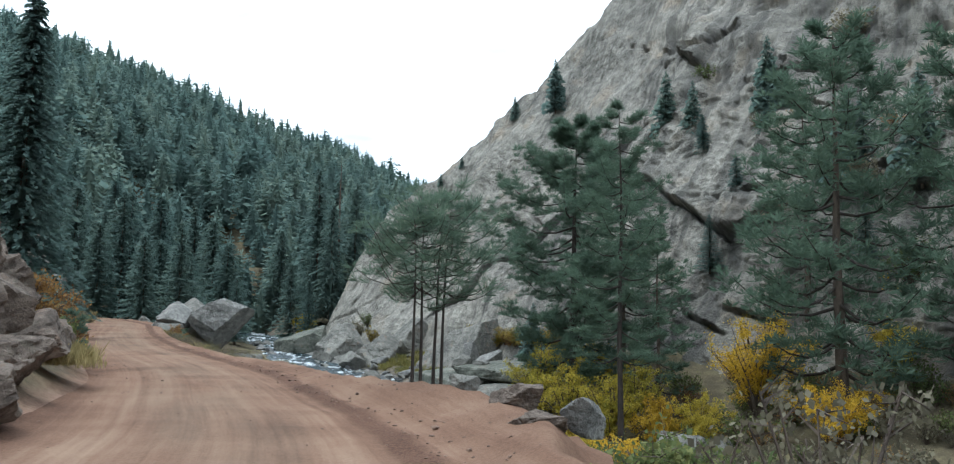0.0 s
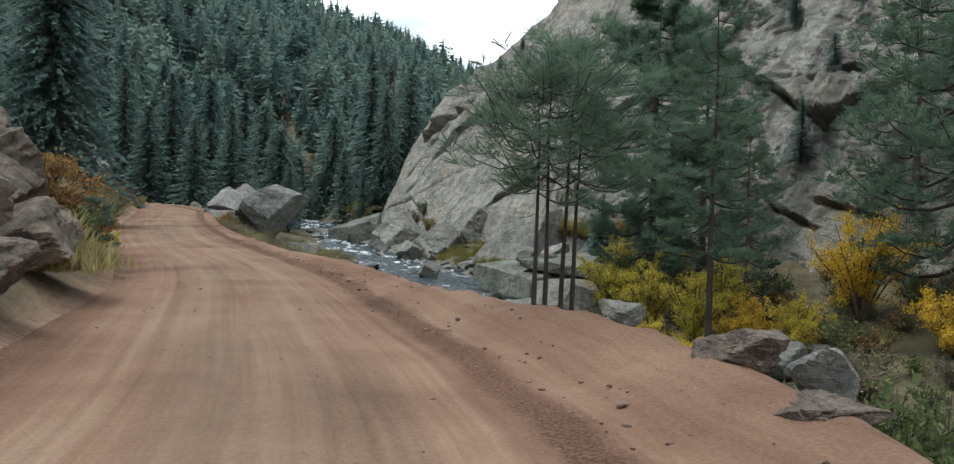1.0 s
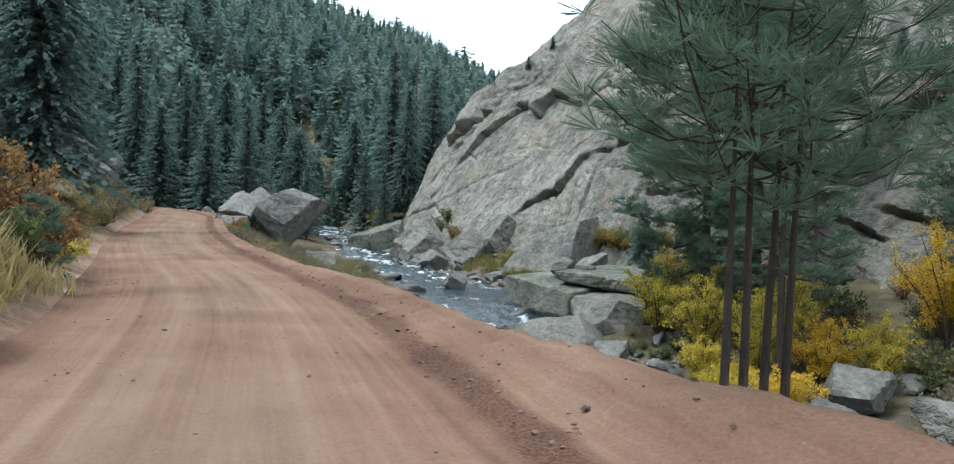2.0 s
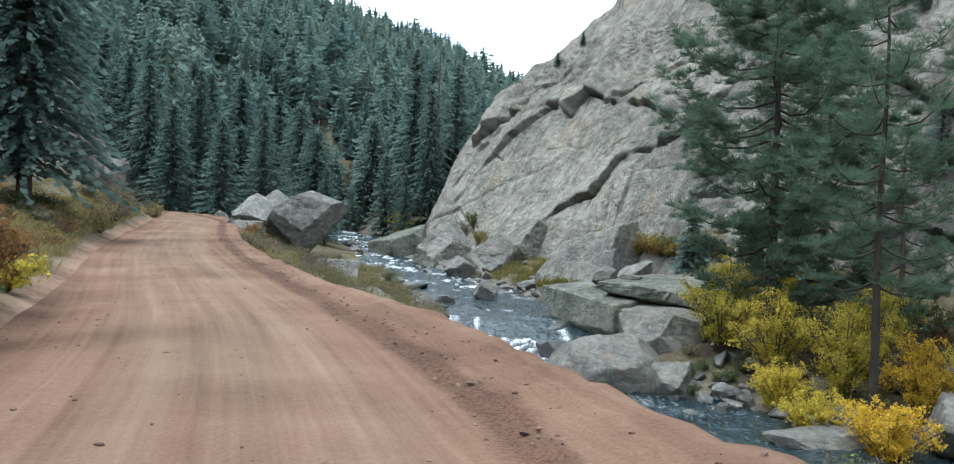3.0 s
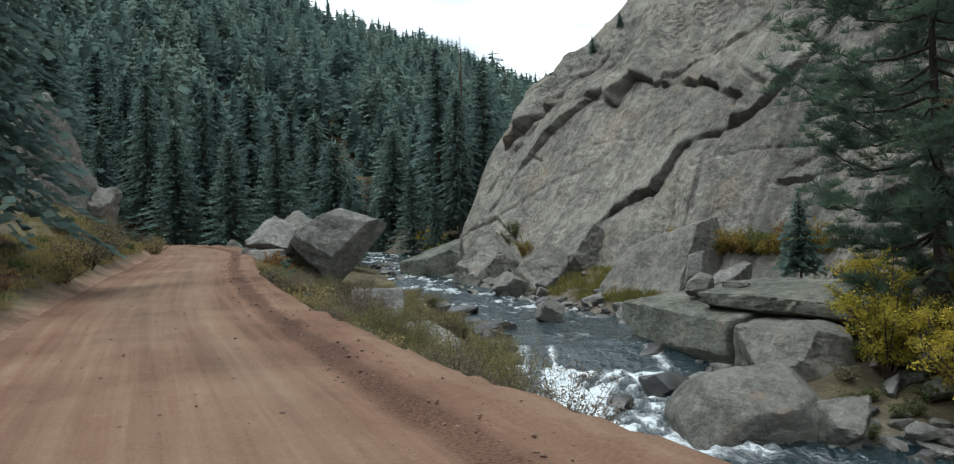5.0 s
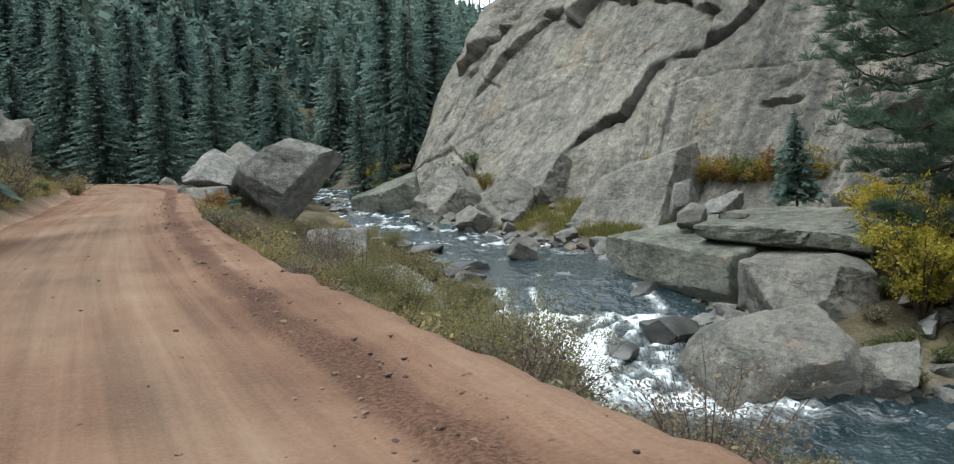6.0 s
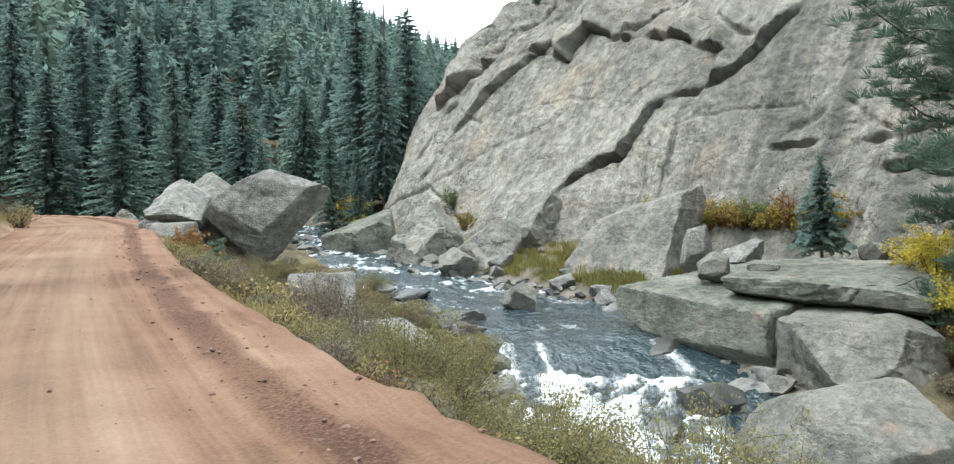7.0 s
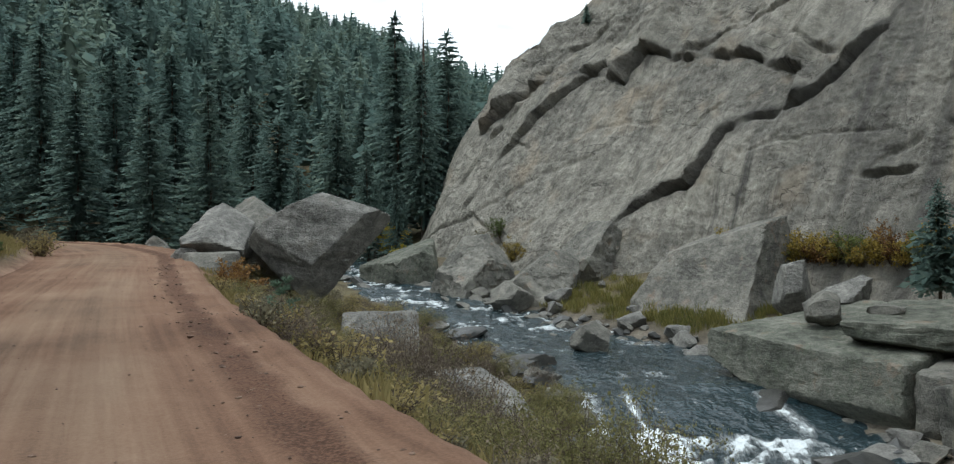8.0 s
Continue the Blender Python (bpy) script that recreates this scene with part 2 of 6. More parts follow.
soil = add_ramp(rt, add_math(rt, "ADD", grit, add_math(rt, "MULTIPLY_ADD", patch, 0.5, -0.25)), [(0.38, (0.056, 0.031, 0.021)), (0.62, (0.134, 0.075, 0.050))])
packed = add_ramp(rt, mixv, [(0.34, (0.099, 0.070, 0.050)), (0.50, (0.180, 0.121, 0.083)), (0.67, (0.255, 0.183, 0.129))])
middle = add_ramp(rt, add_math(rt, "MULTIPLY_ADD", add_math(rt, "ABSOLUTE", add_math(rt, "ADD", sep.outputs[0], add_math(rt, "MULTIPLY", waver, 1.6))), 0.35, 0.0), [(0.30, 0.85), (0.62, 0.0)])
dust = add_mix(rt, add_math(rt, "MULTIPLY", middle, add_ramp(rt, add_noise(rt, tk.outputs["Vector"], 1.0, 4, 0.6, (0.5, 0.09, 1)), [(0.38, 0.15), (0.58, 1.0)])), dust, packed)
rt.links.new(add_mix(rt, damp, dust, soil), rb.inputs["Base Color"])
add_bump(rt, rb, add_math(rt, "ADD", add_math(rt, "MULTIPLY", streak, 0.5), add_noise(rt, rco, 9.0, 8, 0.7)), 0.5, 0.05)

# ground: litter and dry grass, bare red dirt by the road, gravel by the river
M_SOIL, gt, gb, gco = plain_tree("forest_soil", 0.95, 0.15)
cov = named_value(gt, "cover")
gsep = gt.nodes.new("ShaderNodeSeparateXYZ")
gt.links.new(cov.outputs["Vector"], gsep.inputs[0])
gn1, gn2 = add_noise(gt, gco, 0.5, 7, 0.65), add_noise(gt, gco, 9.0, 6, 0.7)
gv = add_math(gt, "ADD", gn1, add_math(gt, "MULTIPLY_ADD", gn2, 0.5, -0.25))
litter = add_ramp(gt, gv, [(0.30, (0.055, 0.048, 0.030)), (0.48, (0.095, 0.08, 0.05)), (0.60, (0.14, 0.12, 0.068)), (0.75, (0.11, 0.105, 0.05))])
red = add_ramp(gt, gv, [(0.32, (0.13, 0.075, 0.05)), (0.55, (0.245, 0.155, 0.11)), (0.75, (0.33, 0.23, 0.17))])
gravel = add_ramp(gt, gv, [(0.34, (0.055, 0.049, 0.040)), (0.55, (0.125, 0.110, 0.088)), (0.72, (0.23, 0.205, 0.165))])
jag = add_math(gt, "MULTIPLY_ADD", gn2, 0.6, -0.3)
f1 = add_math(gt, "ADD", gsep.outputs[0], add_math(gt, "MULTIPLY", jag, 1.0), clamp=True)
f2 = add_math(gt, "ADD", gsep.outputs[1], add_math(gt, "MULTIPLY", jag, 1.0), clamp=True)
gt.links.new(add_mix(gt, f1, add_mix(gt, f2, litter, gravel), red), gb.inputs["Base Color"])
add_bump(gt, gb, add_noise(gt, gco, 5.0, 9, 0.7), 0.8, 0.12)

# the dome's rock: weathered bands, lichen, dark water streaks down the fall line, shade painted into the cracks
M_GRANITE, ct, cb, cco = plain_tree("granite", 0.9, 0.15)
fa = named_value(ct, "face")
big, mid_, tiny = add_noise(ct, cco, 0.10, 6, 0.6), add_noise(ct, cco, 0.9, 7, 0.7), add_noise(ct, cco, 6.0, 6, 0.8)
cv = add_math(ct, "ADD", add_math(ct, "MULTIPLY", big, 0.45), add_math(ct, "ADD", add_math(ct, "MULTIPLY", mid_, 0.4), add_math(ct, "MULTIPLY", tiny, 0.34)))
stone = add_ramp(ct, cv, [(0.48, (0.125, 0.12, 0.106)), (0.55, (0.218, 0.209, 0.182)), (0.61, (0.288, 0.274, 0.237)), (0.68, (0.40, 0.378, 0.325))])
grain = add_noise(ct, fa.outputs["Vector"], 1.0, 9, 0.75, (1.1, 0.45, 1))
stone = add_mix(ct, add_ramp(ct, grain, [(0.40, 0.45), (0.52, 0.0)]), stone, (0.125, 0.12, 0.106))
stone = add_mix(ct, add_ramp(ct, grain, [(0.52, 0.0), (0.64, 0.45)]), stone, (0.44, 0.415, 0.355))
warm = add_ramp(ct, add_noise(ct, cco, 0.22, 5, 0.6), [(0.56, 0.0), (0.70, 0.45)])
stone = add_mix(ct, warm, stone, (0.42, 0.335, 0.24))
streaks = add_noise(ct, fa.outputs["Vector"], 1.0, 5, 0.6, (0.75, 0.055, 1))
stain_shade = add_math(ct, "MULTIPLY", add_ramp(ct, streaks, [(0.55, 0.0), (0.70, 1.0)]), add_ramp(ct, add_noise(ct, fa.outputs["Vector"], 1.0, 3, 0.5, (0.06, 0.09, 1)), [(0.40, 0.0), (0.55, 0.85)]))
# face z: seep stains, with shade of the cracks and broken side as colour
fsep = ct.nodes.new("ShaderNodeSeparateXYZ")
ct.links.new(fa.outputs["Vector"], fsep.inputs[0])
stain_shade = add_math(ct, "MAXIMUM", stain_shade, add_math(ct, "MULTIPLY", fsep.outputs[2], add_ramp(ct, tiny, [(0.35, 0.45), (0.6, 0.8)])))
stone = add_mix(ct, stain_shade, stone, (0.075, 0.073, 0.07))
lich = add_ramp(ct, add_noise(ct, cco, 0.45, 9, 0.78), [(0.54, 0.0), (0.66, 0.3)])
stone = add_mix(ct, lich, stone, (0.155, 0.168, 0.128))
speck = add_ramp(ct, add_noise(ct, cco, 5.0, 7, 0.8), [(0.56, 0.0), (0.68, 0.45)])
stone = add_mix(ct, speck, stone, (0.09, 0.09, 0.08))
seam = add_math(ct, "ABSOLUTE", add_math(ct, "SUBTRACT", add_noise(ct, fa.outputs["Vector"], 1.0, 4, 0.55, (0.10, 0.34, 1)), 0.5))
seam2 = add_math(ct, "ABSOLUTE", add_math(ct, "SUBTRACT", add_noise(ct, fa.outputs["Vector"], 1.0, 4, 0.55, (0.33, 0.17, 1)), 0.47))
seams = add_ramp(ct, add_math(ct, "MINIMUM", seam, add_math(ct, "ADD", seam2, 0.002)), [(0.002, 0.75), (0.007, 0.0)])
gaps_ = add_ramp(ct, add_noise(ct, fa.outputs["Vector"], 1.0, 3, 0.5, (0.16, 0.22, 1)), [(0.47, 0.0), (0.55, 1.0)])
stone = add_mix(ct, add_math(ct, "MULTIPLY", seams, gaps_), stone, (0.055, 0.05, 0.045))
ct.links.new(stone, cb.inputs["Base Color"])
add_bump(ct, cb, add_math(ct, "ADD", add_noise(ct, cco, 1.3, 10, 0.75), add_math(ct, "MULTIPLY", add_noise(ct, fa.outputs["Vector"], 1.0, 8, 0.65, (0.5, 1.0, 1)), 0.5)), 1.0, 0.55)


def stone_material(name, dark, mid, pale, lichen, size=1.0, lichen_part=0.52, rust=(0.30, 0.20, 0.14)):
    """Broken granite: crystals, weathered patches, lichen crusts, rusty stains and hairline cracks."""
    m, t, b, co = plain_tree(name, 0.92, 0.15)
    large, medium, crystal = add_noise(t, co, 0.35 * size, 5, 0.6), add_noise(t, co, 2.2 * size, 7, 0.7), add_noise(t, co, 16.0 * size, 4, 0.7)
    v = add_math(t, "ADD", add_math(t, "MULTIPLY", large, 0.4), add_math(t, "ADD", add_math(t, "MULTIPLY", medium, 0.4), add_math(t, "MULTIPLY", crystal, 0.2)))
    c = add_ramp(t, v, [(0.42, dark), (0.50, mid), (0.58, pale)])
    c = add_mix(t, add_ramp(t, add_noise(t, co, 0.8 * size, 6, 0.7), [(0.58, 0.0), (0.70, 0.55)]), c, rust)
    c = add_mix(t, add_ramp(t, add_noise(t, co, 1.3 * size, 9, 0.78), [(lichen_part, 0.0), (lichen_part + 0.08, 0.5)]), c, lichen)
    c = add_mix(t, add_ramp(t, add_noise(t, co, 7.0 * size, 6, 0.75), [(0.58, 0.0), (0.70, 0.45)]), c, dark)
    bands = add_noise(t, co, 0.9 * size, 6, 0.7, (1.0, 1.0, 3.2))
    c = add_mix(t, add_ramp(t, bands, [(0.36, 0.45), (0.48, 0.0)]), c, dark)
    seam = add_math(t, "ABSOLUTE", add_math(t, "SUBTRACT", add_noise(t, co, 0.55 * size, 5, 0.6), 0.5))
    line = add_ramp(t, seam, [(0.0008, 0.3), (0.004, 0.0)])
    c = add_mix(t, line, c, (0.04, 0.037, 0.033))
    t.links.new(c, b.inputs["Base Color"])
    h = add_math(t, "ADD", add_math(t, "ADD", medium, add_math(t, "MULTIPLY", bands, 0.8)), add_math(t, "MULTIPLY_ADD", crystal, 0.25, add_math(t, "MULTIPLY", line, -0.5)))
    add_bump(t, b, h, 1.0, 0.16 / size)
    return m


M_BOULDER = stone_material("boulder_granite", (0.105, 0.103, 0.092), (0.192, 0.186, 0.164), (0.275, 0.263, 0.228), (0.13, 0.138, 0.107), 1.0, 0.56)
M_GREENROCK = stone_material("greenish_granite", (0.075, 0.08, 0.066), (0.155, 0.159, 0.133), (0.24, 0.24, 0.203), (0.11, 0.13, 0.092), 1.0, 0.53)
M_DARKROCK = stone_material("dark_granite", (0.115, 0.113, 0.105), (0.225, 0.22, 0.203), (0.345, 0.335, 0.303), (0.085, 0.092, 0.075), 1.0, 0.55, (0.17, 0.15, 0.125))
M_BANKROCK = stone_material("bank_rock", (0.055, 0.044, 0.036), (0.135, 0.108, 0.088), (0.225, 0.185, 0.152), (0.10, 0.095, 0.07), 2.0, 0.54, (0.24, 0.15, 0.10))
M_WET = surface("wet_rock", [(0.02, 0.021, 0.02), (0.05, 0.05, 0.047), (0.09, 0.087, 0.078)], 0.9, rough=0.35, bump=0.5, bump_scale=6, spec=0.5)
M_BARK = surface("bark", [(0.035, 0.028, 0.022), (0.085, 0.065, 0.05), (0.13, 0.1, 0.075)], 2.5, bump=0.8, bump_scale=16, stretch=(1, 1, 0.25))
M_DARKBARK = surface("dark_bark", [(0.018, 0.015, 0.013), (0.04, 0.032, 0.026), (0.07, 0.055, 0.043)], 3.5, bump=0.8, bump_scale=20, stretch=(1, 1, 0.25))
M_NEEDLE = foliage("pine_needles", [(0.080, 0.122, 0.089), (0.120, 0.174, 0.122), (0.160, 0.218, 0.144)], 0.5)
M_SPRUCE = foliage("spruce_needles", [(0.094, 0.147, 0.132), (0.137, 0.199, 0.174), (0.182, 0.238, 0.188)], 0.58)
M_YELLOW = foliage("yellow_leaves", [(0.245, 0.235, 0.045), (0.49, 0.40, 0.062), (0.66, 0.50, 0.075)], 0.45)
M_GOLD = foliage("golden_leaves", [(0.42, 0.29, 0.04), (0.66, 0.45, 0.05), (0.78, 0.55, 0.07)], 0.45)
M_SAGE = foliage("dry_shrub", [(0.10, 0.092, 0.066), (0.18, 0.165, 0.11), (0.28, 0.245, 0.155)], 0.35)
M_OCHRE = foliage("ochre_leaves", [(0.17, 0.14, 0.035), (0.33, 0.245, 0.06), (0.47, 0.35, 0.10)], 0.4)
M_TWIG = foliage("dry_twigs", [(0.11, 0.088, 0.070), (0.20, 0.165, 0.125), (0.30, 0.25, 0.18)], 0.3)
M_FEATHER = foliage("feathery_leaves", [(0.12, 0.115, 0.05), (0.22, 0.205, 0.09), (0.34, 0.30, 0.14)], 0.4)
M_GRASS = foliage("dry_grass", [(0.16, 0.14, 0.06), (0.28, 0.23, 0.10), (0.40, 0.33, 0.16)], 0.4)
M_RUST = foliage("rusty_leaves", [(0.13, 0.07, 0.035), (0.28, 0.165, 0.06), (0.42, 0.28, 0.10)], 0.4)
M_GREENBUSH = foliage("green_leaves", [(0.065, 0.095, 0.04), (0.125, 0.155, 0.06), (0.24, 0.24, 0.085)], 0.45)

# ---- plan lines: road (centre x, y, z, half width), crest of the right shoulder (height), river (x, y, z, half width) ----
ROAD = curve_line([(3.5, -60, 0.0, 2.4), (1.6, -30, 0.1, 2.4), (0.2, -10, 0.2, 2.35), (-0.85, 0, 0.23, 2.6), (-2.4, 8.5, 0.25, 2.5), (-3.55, 13, 0.26, 2.6), (-4.8, 16.6, 0.27, 2.4), (-6.9, 22.4, 0.29, 2.2), (-9.5, 28.5, 0.32, 2.4),
                   (-13.3, 36, 0.38, 2.2), (-17.5, 44.3, 0.56, 2.1), (-23.0, 56.5, 0.87, 2.0), (-26.8, 65.8, 1.13, 2.0), (-32.0, 78.0, 1.55, 2.2),
                   (-40.0, 89.5, 1.95, 2.4), (-52, 97.5, 2.3, 2.5), (-70, 102, 2.9, 2.6), (-100, 104, 4.0, 2.6)], 2.0)
CREST = [(-60, 0.3), (-10, 0.35), (5, 0.36), (12.5, 0.38), (16.5, 0.47), (22, 0.28), (29, 0.2), (37, 0.06), (50, 0.05), (70, 0.1), (100, 0.05), (200, 0.05)]
RIVER = curve_line([(60, -60, -8.0, 6), (36, -20, -7.6, 5.5), (26, 8, -7.2, 5), (19, 26, -6.9, 4.6), (12, 40, -6.6, 4.4), (3.6, 51, -6.2, 4.6), (-5.6, 59.5, -5.85, 4.2), (-6.6, 66, -5.55, 4.8),
                    (-6.8, 71.0, -5.35, 5.0), (-7.0, 73.4, -4.85, 5.1), (-7.4, 75.6, -4.38, 5.2), (-8.1, 80, -4.15, 5.3), (-12.6, 88, -3.7, 4.4), (-17.8, 98, -2.85, 3.6), (-22.5, 110, -1.8, 3.3),
                    (-27.5, 122, -0.9, 3.3), (-36, 140, -0.2, 3.5), (-50, 165, 0.5, 3.5), (-80, 190, 1.5, 3.5)], 2.0)


def verge(y):
    """How wide the loose right shoulder lies, in metres."""
    return np.interp(y, [5, 8.5, 11, 14, 19, 24], [0.85, 0.85, 1.5, 1.6, 1.2, 1.0])


def hill(x, y):
    """The wooded mountain behind the bend: foot, slope and ridge as seen round the valley."""
    dx, dy = x + 6.0, y - 21.0
    r = np.hypot(dx, dy)
    az = dx / np.maximum(dy, 1.0)
    az = np.where(dy < 1, np.sign(dx) * 3, az)
    rise = np.interp(az, [-3, -1.2, -0.7, -0.4, -0.25, -0.15, -0.06, 0.0, 0.1, 0.5, 3], [0.42, 0.40, 0.355, 0.288, 0.238, 0.212, 0.168, 0.147, 0.13, 0.13, 0.13])
    foot = np.interp(az, [-3, -1.2, -0.7, -0.45, -0.2, 0.0, 3], [85, 85, 95, 108, 118, 125, 140])
    ridge = 335.0 + 18 * vnoise(az * 6, 0, 0, 5)
    top = ridge * rise - 10
    up = smooth(r, foot - 25, ridge) * 0.35 + 0.65 * np.clip((r - foot) / (ridge - foot), 0, 1)
    z = up * top - np.clip(r - ridge, 0, None) * 0.25
    return np.where(r > foot - 25, z, 0), r, foot


def cliff_z(x, y):
    """The granite dome's large form: one steep slab, cut off by its crest and its left edge."""
    slab = 8.6 + 1.37 * (x - 1.9) + 1.05 * (y - 99.5)
    back = 0.39 * x + 0.92 * y - 110.2
    crest = slab - np.clip(back - 2.0, 0, None) * 2.1
    left = 2.0 + 2.5 * (x + 21.0) + 0.3 * (y - 122)
    return smin(smin(slab, crest, 2.0), left, 2.5)


def ground_z(x, y):
    dr, er, sr = along(ROAD, x, y)
    dv, ev, sv = along(RIVER, x, y)
    zr, hw = er[..., 0], er[..., 1]
    zv, hv = ev[..., 0], ev[..., 1]
    rough_big = fbm(x * 0.09, y * 0.09, 0, 11, 4)
    rough_small = fbm(x * 0.7, y * 0.7, 0, 21, 3)
    shoulder = hw + verge(y)
    lift = np.interp(y, [c[0] for c in CREST], [c[1] for c in CREST])
    # right of the road: shoulder, bank down to the water
    out = np.clip(dr - shoulder, 0, None)
    wet = np.clip(-dv - hv, 0, None)
    q = (out / np.maximum(out + wet, 0.01)) ** np.interp(y, [44, 50, 72, 80], [0.68, 0.9, 0.9, 0.68])
    bank = (zr + lift) * (1 - q) + (zv - 0.1) * q + np.sin(np.pi * q) * (-0.25 + 0.3 * rough_big) + 0.12 * rough_small * np.minimum(1, out)
    right = np.where(dr < shoulder, zr - 0.16 + lift * smooth(dr, hw - 0.1, shoulder), bank - 0.16 * (1 - smooth(out, 0.15, 0.6)))
    # left of the road: cut bank, then a wooded slope
    outl = np.clip(-dr - hw - 0.6, 0, None)
    steep = np.interp(y, [-60, 10, 24, 34, 44, 56, 66, 90, 120], [0.8, 0.8, 0.7, 0.35, 0.35, 0.5, 0.75, 0.25, 0.2])
    left = zr + 0.1 + steep * np.minimum(outl, 5) + 0.55 * np.clip(outl - 5, 0, None) * np.minimum(1.0, steep * 1.6) + 0.35 * rough_big * np.minimum(1, outl / 2) + 0.1 * rough_small * np.minimum(1, outl)
    left = np.where(outl <= 0, zr - 0.12 + 0.22 * smooth(-dr, hw - 0.1, hw + 0.6), left)
    z = np.where(dr >= 0, right, left)
    # the river's bed and the far shore
    far = np.clip(dv - hv, 0, None)
    shore = zv - 0.15 + np.minimum(far, 6) * 0.22 + np.clip(far - 6, 0, None) * 0.34 + (0.3 * rough_big + 0.1 * rough_small) * np.minimum(1, far / 2)
    bed = zv - 0.5 + 0.15 * rough_small
    z = np.where(dv > hv, shore, np.where(np.abs(dv) <= hv, np.minimum(z, bed), z))
    edge = smooth(np.abs(dv), hv - 1.0, hv)
    z = np.where(np.abs(dv) <= hv, bed * (1 - edge) + (zv - 0.05) * edge, z)
    # beyond the bend: valley floor and mountain
    hz, r, foot = hill(x, y)
    w = smooth(r, foot - 30, foot) * np.where(y < 190, smooth(np.abs(dv), hv + 0.5, hv + 9), 1)
    z = z * (1 - w) + w * (hz + 2.0)
    return z


# ground sheet: fine round the road and river, coarse towards the horizon
def spaced(lo, a, b, hi, fine_step, coarse):
    left = a - np.cumsum(fine_step * 1.18 ** np.arange(1, 60))
    right = b + np.cumsum(fine_step * 1.18 ** np.arange(1, 60))
    left, right = left[left > lo], right[right < hi]
    return np.concatenate([[lo], left[::-1], np.arange(a, b + fine_step / 2, fine_step), right, [hi]])


gx = spaced(-900, -38, 26, 900, 0.45, 20)
gy = spaced(-300, 2, 104, 1200, 0.45, 20)
# the coarse bands are filled so that the mountain keeps its shape
def fill(a, step):
    out = [a[0]]
    for v in a[1:]:
        n = max(1, int(math.ceil((v - out[-1]) / step)))
        out += list(np.linspace(out[-1], v, n + 1)[1:])
    return np.array(out)
gx, gy = fill(gx, 14), fill(gy, 14)
GX, GY = np.meshgrid(gx, gy, indexing="ij")
GZ = ground_z(GX, GY)
ground = new("ground", fast_mesh("ground", np.stack([GX, GY, GZ], -1).reshape(-1, 3), grid_faces(len(gx), len(gy)), M_SOIL, True))
gd, ge, _r = along(ROAD, GX, GY)
gw, gh, _r = along(RIVER, GX, GY)
bare = np.where(gd > 0, 1 - smooth(gd - ge[..., 1], 1.3, 2.6), 1 - smooth(-gd - ge[..., 1], 0.35, 1.1))
pebbly = 1 - smooth(np.abs(gw) - gh[..., 1], 0.3, np.where((gw < 0) | (GY < 49), 0.9, 5.0))
layer = ground.data.attributes.new("cover", "FLOAT_VECTOR", "POINT")
layer.data.foreach_set("vector", np.stack([bare, pebbly, 0 * bare], -1).astype(np.float32).ravel())
tagged(ground, "brown forest soil with dry litter on the banks", "ground", kind="structure")


def ground_at(x, y):
    """The sheet's height at a place."""
    i = int(np.clip(np.searchsorted(gx, x) - 1, 0, len(gx) - 2))
    j = int(np.clip(np.searchsorted(gy, y) - 1, 0, len(gy) - 2))
    p, q = (x - gx[i]) / (gx[i + 1] - gx[i]), (y - gy[j]) / (gy[j + 1] - gy[j])
    return float((GZ[i, j] * (1 - p) + GZ[i + 1, j] * p) * (1 - q) + (GZ[i, j + 1] * (1 - p) + GZ[i + 1, j + 1] * p) * q)


# road: a crowned, rutted strip with a windrow along its right edge
lat = np.concatenate([np.linspace(-1.22, -1.0, 4), np.linspace(-0.96, 1.0, 44), np.linspace(1.04, 1.62, 16)])
rl = curve_line(ROAD[ROAD[:, 1] > -26], 0.35)
tang = np.gradient(rl[:, :2], axis=0)
tang /= np.linalg.norm(tang, axis=1)[:, None]
side = np.stack([tang[:, 1], -tang[:, 0]], 1)
run = np.concatenate([[0], np.cumsum(np.hypot(*np.diff(rl[:, :2], axis=0).T))])
U, V = np.meshgrid(run, lat, indexing="ij")
off = np.where(V <= 1, V * rl[:, 3:4], rl[:, 3:4] + (V - 1) * 2.7 * verge(rl[:, 1:2]))
RX, RY = rl[:, 0:1] + side[:, 0:1] * off, rl[:, 1:2] + side[:, 1:2] * off
wander = 0.10 * vnoise(U * 0.07, 0, 0, 31)
ruts = sum(-0.035 * np.exp(-((V - c - wander) / 0.075) ** 2) * (0.6 + 0.4 * vnoise(U * 0.2, c * 9, 0, 33)) for c in (-0.62, -0.34, -0.08, 0.22, 0.5, 0.74))
crown = 0.06 * (1 - V * V)
windrow = 0.05 * np.exp(-((V - 0.98 - 0.03 * vnoise(U * 0.3, 3, 0, 35)) / 0.06) ** 2) * (0.7 + 0.6 * vnoise(U * 0.8, 0, 0, 36))
rubble = (0.03 * fbm(RX * 3.1, RY * 3.1, 0, 40, 3) + 0.05 * np.clip(fbm(RX * 1.3, RY * 1.3, 0, 41, 3), 0, None)) * smooth(V, 1.02, 1.15)
lump = rubble + 0.012 * fbm(RX * 2.2, RY * 2.2, 0, 37, 3) + 0.02 * fbm(RX * 0.4, RY * 0.4, 0, 38, 2)
clod = np.clip(fbm(RX * 5, RY * 5, 0, 39, 2), 0, None) * 0.05 * smooth(V, 0.9, 1.05)
